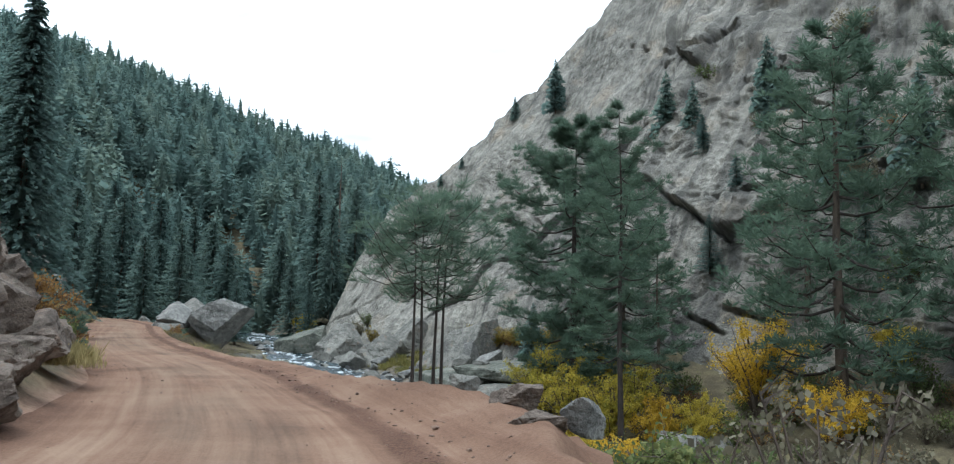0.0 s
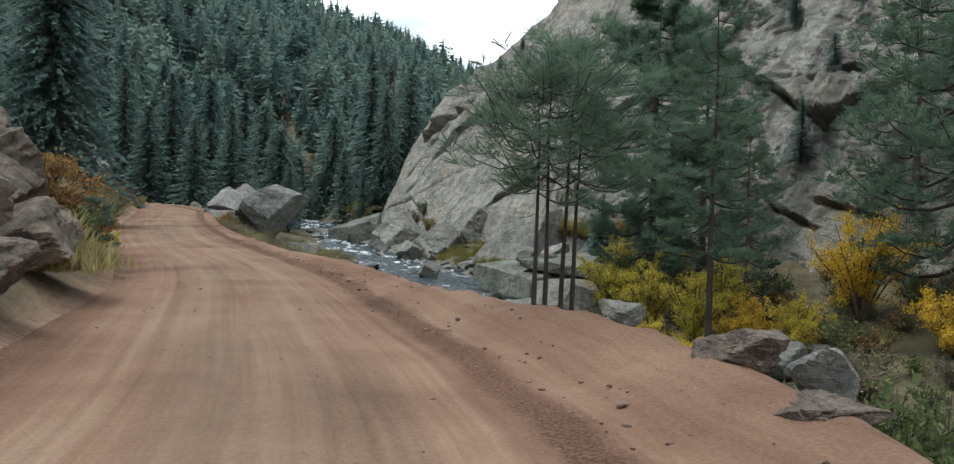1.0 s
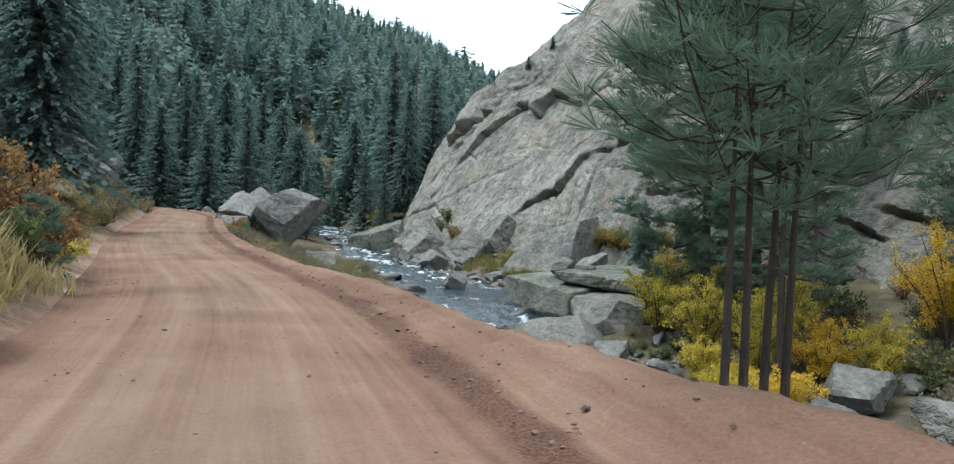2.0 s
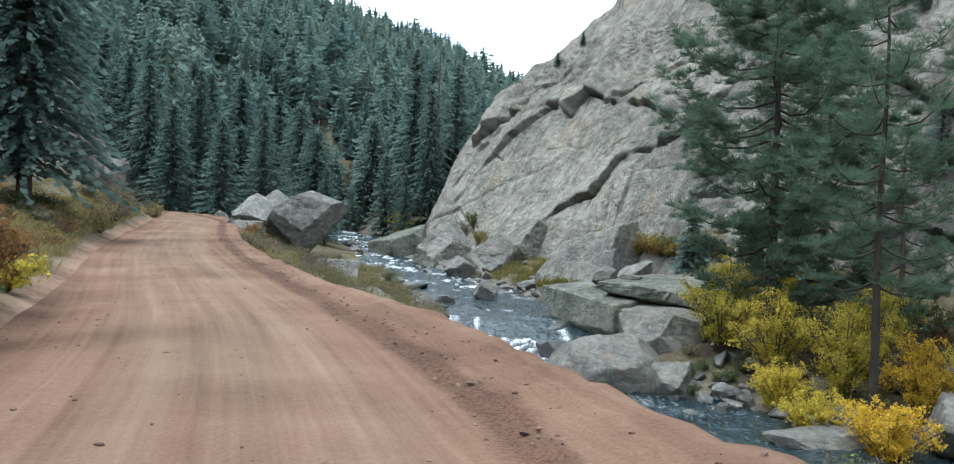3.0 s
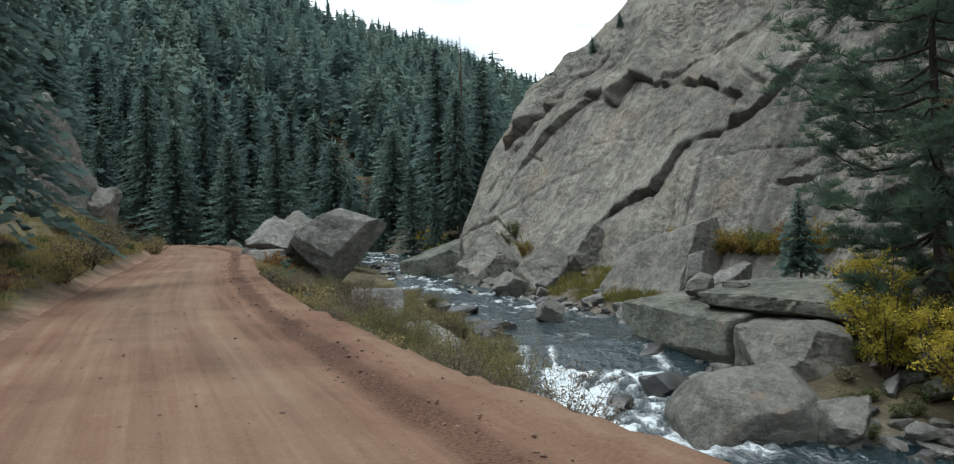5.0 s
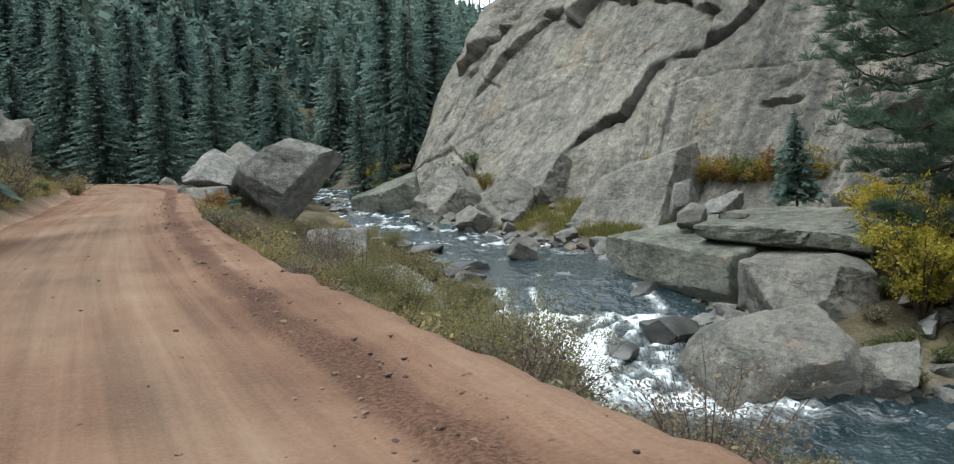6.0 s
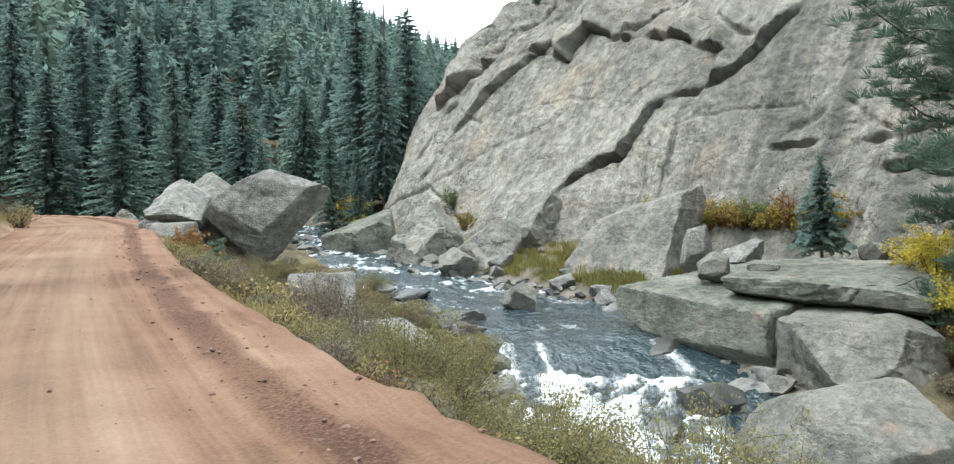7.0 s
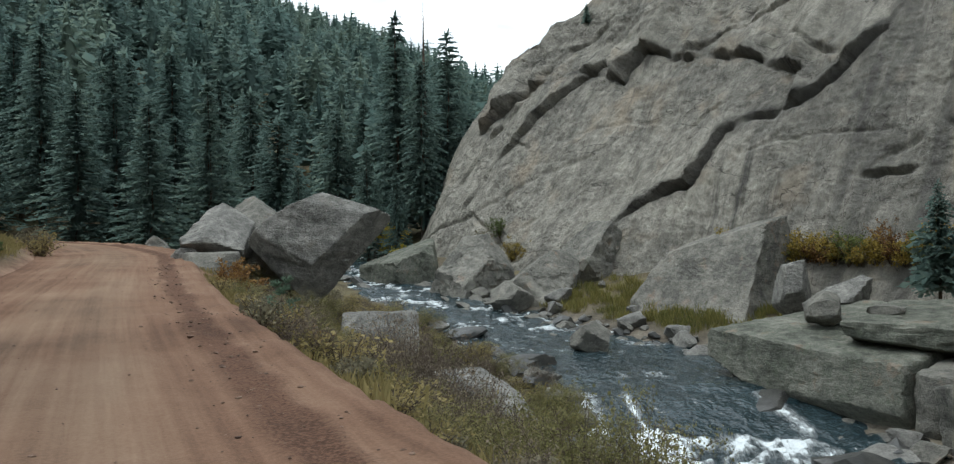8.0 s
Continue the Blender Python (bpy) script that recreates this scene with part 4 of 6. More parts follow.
# the far shore: slabs and fallen blocks
hewn("river_slab", -0.6, 76.4, -4.0, [((0, -1, 0.06), 3.2), ((0.06, -0.16, 1), 1.93), ((-1, -0.12, -0.12), 4.75), ((-0.38, -0.1, -0.92), 1.55), ((1, 0, 0.04), 4.7), ((0, 0, -1), 2.2), ((0, -0.8, -0.6), 2.86), ((0, 1, 0), 4.2), ((-0.8, 0.2, 0.62), 4.0), ((-0.5, -1, 0), 4.9)], 8,
     "long granite slab with a flat top undercut by the water", -59, 110, 6, 0.05, M_GREENROCK)
hewn("split_block", 1.5, 70.35, -4.1, [((0, -1, 0.02), 1.9), ((0, -0.1, 1), 1.3), ((-1, 0, 0), 1.45), ((1, 0, 0.1), 1.6), ((0, 0, -1), 1.6), ((0, 1, 0), 2.4), ((0, -0.8, -0.7), 1.95), ((-0.7, -0.8, 0), 2.05)], 20,
     "grey granite block split from the long slab", -57, 60, 5, 0.05, M_BOULDER)
rock("overhang_slab", 3.4, 72.8, -2.7, (9.0, 6.0, 1.45), 21, "flat granite slab overhanging a dark gap", -44, material=M_GREENROCK, cuts=7, fine=6, rough=0.09, boxy=5, lean=5)
hewn("angular_boulder", 1.6, 66.3, -3.85, [((-0.5, -0.62, 0.75), 1.15), ((0.55, -0.8, 0.28), 1.55), ((-0.15, 0.2, 1), 1.5), ((0.35, -0.1, 0.95), 1.45), ((-1, -0.2, -0.2), 2.15), ((0, -1, -0.3), 1.9), ((1, 0, 0), 2.3), ((0, 0, -1), 1.6), ((0, 1, 0), 2.3)], 10,
     "pale angular granite boulder above the pool", -8, 55, 6, 0.06)
hewn("shore_boulder", -1.75, 59.9, -4.95, [((-0.1, -0.5, 0.86), 1.42), ((-0.62, -0.62, 0.35), 2.15), ((0.62, -0.7, 0.3), 2.35), ((0.7, -0.2, 0.7), 2.0), ((-0.75, 0, 0.66), 2.1), ((-0.1, 0.3, 1), 1.6), ((-1, 0, -0.2), 3.0), ((1, 0, -0.2), 3.1), ((0, -0.9, -0.5), 1.95), ((0, 0, -1), 1.7), ((0, 1, 0), 2.4)], 9,
     "big rounded pale granite boulder at the river's edge", 8, 17, 6, 0.055)
rock("mossy_block", 1.2, 58.6, -6.2, (2.2, 2.4, 1.9), 22, "grey block beside the big shore boulder", 40, cuts=7)
hewn("leaning_slab", -2.2, 92.9, -0.9, [((0, -0.87, 0.5), 1.3), ((-0.85, -0.1, 0.5), 3.0), ((-0.22, -0.25, 1), 2.1), ((1, 0, 0.1), 4.4), ((0, 1, 0), 2.6), ((0, 0, -1), 3.2), ((-1, 0, -0.2), 4.2), ((0, -1, -0.1), 3.6)], 23, "pale granite slab leaning on the foot of the dome", -52, 90, 6, 0.05, M_BOULDER)
rock("ledge_block", -0.6, 82.5, -2.6, (2.0, 2.2, 3.1), 24, "dark upright block on the ledge", 20, cuts=8, material=M_DARKROCK)
rock("ledge_block", 1.2, 81.0, -2.4, (3.0, 2.6, 2.2), 25, "dark rock among shrubs on the ledge", 60, cuts=8, material=M_DARKROCK)
rock("loose_block", -1.2, 76.9, -2.1, (2.0, 1.7, 1.5), 26, "small pointed pale rock resting on the slab", 15, cuts=8, fine=3)
rock("loose_block", 0.6, 75.0, -2.0, (1.7, 1.4, 1.0), 27, "small flat pale rock resting on the slab", 55, cuts=8, fine=3)
rock("wedge_rock", -21.6, 113.0, -2.6, (7.5, 5.5, 4.3), 28, "dark sloping wedge of granite at the water", 42, cuts=4, fine=5, boxy=5, material=M_GREENROCK, planes=[((-0.5, 0.1, 1), 0.5), ((1, -0.6, 0.1), 0.6)])
rock("foot_block", -16.9, 105.6, -3.6, (6.0, 5.2, 5.6), 29, "pale upright granite block at the foot of the dome", -50, cuts=4, fine=5, boxy=5, planes=[((0.3, -0.6, 0.8), 0.6), ((-0.8, -0.5, 0.5), 0.6)], rough=0.09)
rock("foot_block", -11.8, 100.6, -3.4, (5.0, 4.6, 4.2), 30, "grey triangular granite block at the foot of the dome", -30, cuts=4, fine=5, boxy=5, planes=[((-0.6, -0.3, 0.8), 0.5), ((0.7, -0.5, 0.6), 0.5)], rough=0.09)
rock("foot_block", -13.8, 97.8, -3.6, (3.0, 2.6, 2.5), 31, "grey boulder at the water's edge", 20, cuts=6)
rock("foot_block", -8.4, 104.0, -2.2, (6.0, 4.4, 5.0), 32, "pale triangular slab at the foot of the dome", -52, cuts=3, fine=5, boxy=5, planes=[((-0.2, -0.7, 0.75), 0.45), ((-0.8, 0, 0.6), 0.6)], rough=0.09)
rock("stream_rock", -10.1, 84.4, -4.55, (2.1, 1.8, 2.1), 33, "upright grey boulder standing in the stream", 0, cuts=5, fine=4)
rock("flat_stream_rock", -13.6, 80.0, -4.4, (3.6, 2.0, 1.0), 34, "flat dark wet rock in the stream", 20, cuts=5, fine=3, material=M_WET)
rock("flat_stream_rock", -13.2, 76.2, -4.6, (2.0, 1.5, 0.9), 35, "dark wet rock in the stream", 60, cuts=5, fine=3, material=M_WET)
rock("flat_stream_rock", -16.4, 88.0, -3.9, (2.8, 1.8, 0.9), 36, "dark wet rock in the stream", 40, cuts=5, fine=3, material=M_WET)
rock("fall_ledge", -4.8, 74.8, -5.5, (3.6, 2.6, 1.15), 37, "dark wet rock ledge under the small waterfall", -14, cuts=4, fine=4, material=M_WET)
rock("rapids_rock", -4.4, 66.2, -5.9, (2.4, 1.9, 1.35), 38, "dark wet rock in the rapids", 0, cuts=6, fine=3, material=M_WET)
rock("rapids_rock", -9.2, 61.0, -6.1, (1.8, 1.5, 1.05), 39, "dark wet rock in the rapids", 50, cuts=6, fine=3, material=M_WET)
rock("rapids_rock", -6.6, 63.6, -6.0, (1.5, 1.2, 0.9), 40, "dark wet rock in the rapids", 80, cuts=6, fine=3, material=M_WET)
rock("near_shore_rock", -10.2, 53.6, -4.9, (2.8, 2.4, 2.1), 41, "dark grey rock at the near shore", 20, cuts=6, material=M_DARKROCK)
rock("near_shore_rock", -12.0, 57.2, -5.0, (2.0, 1.9, 1.7), 42, "dark grey rock at the near shore", 70, cuts=6, material=M_DARKROCK)
rock("pool_slab", 5.9, 51.6, -6.7, (4.6, 2.6, 0.95), 43, "flat pale rock at the edge of the pool", 15, cuts=4, planes=[((0, 0, 1), 0.5)])
rock("pool_slab", 7.8, 53.8, -6.5, (4.2, 2.2, 1.1), 44, "flat grey rock at the edge of the pool", 35, cuts=4, planes=[((0, 0, 1), 0.5)])
rock("pool_boulder", 11.5, 51.0, -6.6, (4.0, 3.2, 2.6), 45, "dark grey boulder beside the yellow shrubs", 60, cuts=6)
rock("pool_stone", 3.8, 58.2, -5.9, (1.6, 1.0, 0.75), 46, "small dark stone on the sandbar", 0, cuts=6, fine=3, material=M_DARKROCK)

# boulders on the near right shoulder
rock("shoulder_rock", -0.12, 16.1, 0.5, (0.6, 0.48, 0.44), 50, "small grey rock on the dirt shoulder", 0, cuts=10, fine=5, rough=0.1)
rock("shoulder_rock", 0.75, 13.7, 0.42, (0.93, 0.68, 0.53), 51, "grey layered rock on the dirt shoulder", -30, cuts=10, fine=5, rough=0.12, material=M_BANKROCK)
rock("shoulder_rock", 0.95, 11.8, 0.25, (0.9, 0.84, 0.48), 52, "grey cracked rock on the dirt shoulder", 30, cuts=10, fine=5, rough=0.12, material=M_BANKROCK)
rock("shoulder_rock", 1.8, 14.6, 0.0, (0.8, 0.7, 0.7), 53, "dark grey rock below the shoulder", 60, cuts=8, material=M_DARKROCK)
rock("shoulder_rock", 2.9, 9.0, -0.5, (1.26, 1.05, 0.77), 54, "pale grey rock among shrubs below the shoulder", 15, cuts=10, fine=5, rough=0.1)
rock("shoulder_rock", -0.55, 17.3, 0.25, (0.63, 0.49, 0.39), 55, "grey rock beside the clump of pines", 75, cuts=10, fine=5, rough=0.1)

# rocky bank left of the road
for k in range(15):
    b = 8.5 + 1.15 * k
    a = -5.9 - 0.27 * (b - 8.5) + (0.0, -0.8, -1.6)[k % 3] - 0.009 * (b - 8.5) ** 2
    s = (1.8 + 0.25 * (k % 4), 2.6 + 0.3 * (k % 3), 1.35 + (0.0, 0.9, 1.6)[k % 3])
    rock("bank_outcrop", a, b, ground_at(a, b) - 0.55, s, 60 + k, "weathered brown-grey rock outcrop in the road bank", 15 + 23 * (k % 5), cuts=9, fine=5, rough=0.10, material=M_BANKROCK, lean=-12, roll=-14)
for k, (a, b, c, s, t) in enumerate([(-32.2, 72.5, 0.5, (4.2, 7, 10.5), 20), (-31.2, 67.5, 0.6, (4.0, 5.0, 5.2), 60), (-33.5, 77.5, 0.8, (4.5, 5.0, 6.5), 10)]):
    rock("roadside_crag", a - 5.6, b, c, s, 70 + k, "tall pale broken granite crag above the road", t, cuts=16, fine=5, rough=0.14, material=M_BOULDER)
for k, (a, b, s) in enumerate([(-44, 205, 6), (-39, 198, 5), (-47, 214, 7), (-41, 212, 4), (-100, 250, 7), (-93, 246, 5), (-62, 262, 6)]):
    rock("hill_outcrop", a, b, ground_at(a, b) - 1.5, (s * 1.2, s, s * 0.9), 75 + k, "bare rock outcrop high among the trees", 37 * k, cuts=14, fine=4, rough=0.1, material=M_BANKROCK)

# loose stones along both shores
rng = np.random.default_rng(5)
STONES = [rock_mesh("river_stone", (1, 0.85, 0.62), 800 + k, 6, 3, (), 0.05, (M_BOULDER, M_DARKROCK, M_BOULDER, M_WET)[k % 4]) for k in range(8)]
for k in range(210):
    i = rng.integers(len(wl))
    while not (50 < wl[i, 1] < 126):
        i = rng.integers(len(wl))
    q = rng.choice([-1, 1], p=[0.38, 0.62]) * (rng.uniform(0.78, 1.22) if k % 4 else rng.uniform(0.1, 0.8))
    if abs(q) < 0.8 and 58 < wl[i, 1] < 80:
        q = 1.05 * np.sign(q)
    a, b = wl[i, :2] + ws[i] * q * wl[i, 3]
    s = rng.uniform(0.45, 1.5) * (0.7 if k % 3 else 1.15)
    ob = new("river_stone", STONES[k % 8])
    ob.matrix_world = pose(a, b, max(ground_at(a, b), wl[i, 2] - 0.35) - 0.12 * s, 0, 0, rng.uniform(0, 360)) @ Matrix.Diagonal((s * rng.uniform(0.8, 1.4), s, s * rng.uniform(0.7, 1.2), 1))
    tagged(ob, "rounded grey stone along the stream", "stone", "stones along the stream")

for k in range(70):
    i = rng.integers(len(wl))
    while not (80 < wl[i, 1] < 112):
        i = rng.integers(len(wl))
    a, b = wl[i, :2] + ws[i] * (rng.uniform(0.72, 1.35) * wl[i, 3])
    s = rng.uniform(0.6, 1.9) * (1.0 if k % 3 else 0.6)
    ob = new("shore_stone", STONES[(k * 5) % 8])
    ob.matrix_world = pose(a, b, max(ground_at(a, b), wl[i, 2] - 0.3) - 0.2 * s, rng.uniform(-12, 12), rng.uniform(-12, 12), rng.uniform(0, 360)) @ Matrix.Diagonal((s * rng.uniform(0.8, 1.5), s, s * rng.uniform(0.7, 1.2), 1))
    tagged(ob, "broken grey stone heaped at the foot of the dome", "stone", "stones at the foot of the dome")

for k in range(46):
    a, b = rng.uniform(-0.5, 8.5), rng.uniform(56.5, 68)
    s = rng.uniform(0.5, 1.7) * (1.0 if k % 3 else 0.6)
    ob = new("fallen_rock", STONES[(k * 5) % 7])
    ob.matrix_world = pose(a, b, ground_at(a, b) - 0.2 * s, rng.uniform(-15, 15), 0, rng.uniform(0, 360)) @ Matrix.Diagonal((s * rng.uniform(0.8, 1.5), s, s * rng.uniform(0.8, 1.3), 1))
    tagged(ob, "fallen grey rock on the far shore", "rock", "fallen rocks on the far shore")

for k in range(90):
    a, b = rng.uniform(-14, 16), rng.uniform(52, 104)
    dv, ev, _r = along(RIVER, np.array([a]), np.array([b]))
    if not (ev[0, 1] + 0.3 < dv[0] < ev[0, 1] + 11) or cliff_z(np.array(a), np.array(b)) > ground_at(a, b):
        continue
    s = rng.uniform(0.5, 2.0)
    ob = new("fallen_rock", STONES[(k * 3) % 7])
    ob.matrix_world = pose(a, b, ground_at(a, b) - 0.15 * s, rng.uniform(-15, 15), 0, rng.uniform(0, 360)) @ Matrix.Diagonal((s * rng.uniform(0.8, 1.5), s, s * rng.uniform(0.8, 1.3), 1))
    tagged(ob, "fallen grey rock on the far shore", "rock", "fallen rocks on the far shore")


# ---- trees ----
def kites(base, along_v, across_v, seed=0):
    """Diamond-shaped sprays: four points each from arrays of base, length and half-width vectors."""
    n = len(base)
    v = np.empty((n, 4, 3))
    v[:, 0], v[:, 1], v[:, 2], v[:, 3] = base, base + along_v * 0.55 + across_v, base + along_v, base + along_v * 0.55 - across_v
    return v.reshape(-1, 3), np.arange(n * 4).reshape(n, 4)


def tube(points, radii, sides=7):
    """A tapered tube along points."""
    points, radii = np.array(points, float), np.array(radii, float)
    t = np.gradient(points, axis=0)
    t /= np.maximum(np.linalg.norm(t, axis=1), 1e-9)[:, None]
    ref = np.array([1.0, 0.13, 0.07])
    a = np.cross(t, ref)
    a /= np.maximum(np.linalg.norm(a, axis=1), 1e-9)[:, None]
    b = np.cross(t, a)
    ang = np.linspace(0, 2 * np.pi, sides, endpoint=False)
    v = points[:, None] + radii[:, None, None] * (np.cos(ang)[None, :, None] * a[:, None] + np.sin(ang)[None, :, None] * b[:, None])
    f = []
    for i in range(len(points) - 1):
        for k in range(sides):
            k2 = (k + 1) % sides
            f.append((i * sides + k, i * sides + k2, (i + 1) * sides + k2, (i + 1) * sides + k))
    return v.reshape(-1, 3), np.array(f)


def join(pieces):
    vs, fs, n = [], [], 0
    for v, f in pieces:
        vs.append(v)
        fs.append(np.asarray(f) + n)
        n += len(v)
    return np.concatenate(vs), np.concatenate(fs)


def spruce_crown(height, radius, seed, whorls=24, per=7, sprays=5, bare=0.06, droop=0.35, spray=0.30, wide=1.0, taper=0.8, least=0.012):
    rng = np.random.default_rng(seed)
    base, al, ac = [], [], []
    for i in range(whorls):
        h = bare + (1 - bare) * (i / whorls) ** 0.95
        reach = radius * ((1 - h) ** taper) * rng.uniform(0.8, 1.15) + 0.05 * radius
        for k in range(per):
            a = 2 * np.pi * (k + rng.uniform(-0.35, 0.35)) / per + i * 1.1
            L = reach * rng.uniform(0.7, 1.2)
            d = np.array([np.cos(a), np.sin(a), 0])
            s = np.array([-np.sin(a), np.cos(a), 0])
            z0 = h * height + rng.uniform(-0.02, 0.02) * height
            for j in range(sprays):
                q = (j + 0.4) / sprays
                p = d * L * q * 0.9 + np.array([0, 0, z0 - droop * L * q * q + 0.12 * L * q])
                turn = rng.uniform(-0.9, 0.9) * (1 - 0.5 * q)
                dirv = d * np.cos(turn) + s * np.sin(turn)
                ln = (spray * L + least * height) * rng.uniform(0.7, 1.2)
                base.append(p)
                al.append((dirv + np.array([0, 0, -droop * rng.uniform(0.3, 1.3)])) * ln)
                wv_ = np.cross(dirv, (0, 0, 1)) * ln * wide * rng.uniform(0.24, 0.42) + np.array([0, 0, rng.uniform(-0.42, 0.42) * ln * wide])
                ac.append(wv_)
    # leader
    for k in range(5):
        a = k * 1.3
        base.append(np.array([0, 0, height * (0.93 + 0.012 * k)]))
        al.append(np.array([np.cos(a) * 0.02, np.sin(a) * 0.02, 0.055]) * height)
        ac.append(np.array([-np.sin(a), np.cos(a), 0]) * height * 0.008)
    return kites(np.array(base), np.array(al), np.array(ac))


def crown_normals(v, f, height):
    """Turns each spray's face outwards and returns soft normals round the trunk."""
    n = v * np.array([1, 1, 0])
    n /= np.maximum(np.linalg.norm(n, axis=1), 0.02 * height)[:, None]
    n[:, 2] += 0.9
    n += 0.35 * np.random.default_rng(3).normal(size=(len(f), 3)).repeat(4, axis=0)
    n /= np.linalg.norm(n, axis=1)[:, None]
    g = np.cross(v[f[:, 1]] - v[f[:, 0]], v[f[:, 3]] - v[f[:, 0]])
    flip = (g * n[f[:, 0]]).sum(1) < 0
    f = np.where(flip[:, None], f[:, ::-1], f)
    return n, f


def crown_core(height, radius, seed, part=0.26, sides=9, rings=9):
    """The dense inside of a crown: a ragged cone."""
    rng = np.random.default_rng(seed)
    v = []
    for i in range(rings + 1):
        h = 0.07 + 0.88 * i / rings
        for k in range(sides):
            a = 2 * np.pi * k / sides + i * 0.35
            r = radius * part * (1 - h) ** 0.8 * rng.uniform(0.4, 1.5)
            v.append((r * np.cos(a), r * np.sin(a), height * (h + rng.uniform(-0.02, 0.02))))
    f = [(i * sides + k, i * sides + (k + 1) % sides, (i + 1) * sides + (k + 1) % sides, (i + 1) * sides + k) for i in range(rings) for k in range(sides)]
    return np.array(v), np.array(f)


def spruce_kind(name, height, radius, seed, label, material=None, **kw):
    """A fir-shaped tree: an Empty with trunk and crown."""
    thing = tagged(new(name), label, "tree")
    v, f = tube([(0, 0, -0.6), (0, 0, height * 0.3), (0, 0, height * 0.7), (0, 0, height * 0.985)], [height * 0.017, height * 0.013, height * 0.007, height * 0.001])
    tr = new("trunk", fast_mesh("trunk", v, f, M_BARK, True))
    tr.parent = thing
    v, f = spruce_crown(height, radius, seed, **kw)
    nn, f = crown_normals(v, f, height)
    cv_, cf = crown_core(height, radius, seed, 0.10)
    cn = cv_ * (1, 1, 0) / np.maximum(np.linalg.norm(cv_[:, :2], axis=1), 0.01)[:, None] + (0, 0, 0.5)
    v, f, nn = np.concatenate([v, cv_]), np.concatenate([f, cf + len(v)]), np.concatenate([nn, cn / np.linalg.norm(cn, axis=1)[:, None]])
    cr = new("crown", fast_mesh("crown", v, f, material or M_SPRUCE, False, nn))
    cr.parent = thing
    return thing


def pine_kind(name, height, spread, seed, label, first=0.25, limbs=26, trunk_r=None, tufts=16, tuft=0.5, lean=0.0, bark=None, needles=16, slim=1.0):
    """A ponderosa: bare lower trunk, crooked limbs, tufts of long needles towards their ends."""
    rng = np.random.default_rng(seed)
    thing = tagged(new(name), label, "tree")
    r0 = trunk_r or height * 0.016
    hs = np.linspace(-0.05, 1, 9)
    pts = np.stack([lean * height * np.clip(hs, 0, 1) ** 1.5 + 0.012 * height * vnoise(hs * 3, seed, 0, seed) * hs, 0.012 * height * vnoise(hs * 3, seed, 5, seed) * hs, hs * height], 1)
    v, f = tube(pts, r0 * (1.05 - 0.97 * np.clip(hs, 0, 1)), 9)
    tr = new("trunk", fast_mesh("trunk", v, f, bark or M_BARK, True))
    tr.parent = thing
    base, al, ac = [], [], []
    for i in range(limbs):
        h = first + (1 - first) * ((i + rng.uniform(0, 0.8)) / limbs)
        a = i * 2.4 + rng.uniform(-0.4, 0.4)
        shape = np.sin(np.pi * min(1, 0.22 + 0.80 * (h - first) / (1 - first))) ** 0.7
        L = spread * (0.25 + 0.85 * shape) * rng.uniform(0.65, 1.15)
        d = np.array([np.cos(a), np.sin(a), 0])
        s = np.array([-np.sin(a), np.cos(a), 0])
        up = rng.uniform(-0.15, 0.3) + 0.5 * (h - 0.5)
        o = np.array([np.interp(h, hs, pts[:, 0]), np.interp(h, hs, pts[:, 1]), h * height])
        qs = np.linspace(0, 1, 5)
        bend = rng.uniform(-0.25, 0.25)
        lp = o + d * L * qs[:, None] + s * (bend * L * qs ** 2)[:, None] + np.array([0, 0, 1]) * (up * L * qs - 0.18 * L * np.sin(np.pi * qs) + 0.1 * L * qs ** 3)[:, None]
        v, f = tube(lp, r0 * 0.3 * (1.1 - 0.95 * qs) * (1.1 - 0.6 * h) + 0.004, 5)
        lb = new("limb", fast_mesh("limb", v, f, M_DARKBARK, True))
        lb.parent = thing
        for j in range(tufts):
            q = 1 - rng.uniform(0, 0.72) ** 1.3 * 0.9
            c = np.array([np.interp(q, qs, lp[:, k]) for k in range(3)]) + rng.normal(size=3) * np.array([0.16, 0.16, 0.09]) * L * (1.2 - 0.6 * q)
            for m in range(needles):
                w = rng.normal(size=3)
                w[2] = abs(w[2]) * 0.8 + 0.05
                w += d * 0.5
                w *= 1.15 * tuft * rng.uniform(0.6, 1.1) / np.linalg.norm(w)
                base.append(c)
                al.append(w)
                ac.append(np.cross(w, rng.normal(size=3)) * rng.uniform(0.03, 0.055) * slim)
    v, f = kites(np.array(base), np.array(al), np.array(ac))
    cr = new("crown", fast_mesh("crown", v, f, M_NEEDLE))
    cr.parent = thing
    return thing


def put(thing, x, y, z=None, turn=0.0, size=1.0, lean=0.0):
    thing.matrix_world = pose(x, y, ground_at(x, y) if z is None else z, lean, 0, turn) @ Matrix.Diagonal((size, size, size, 1))
    return thing


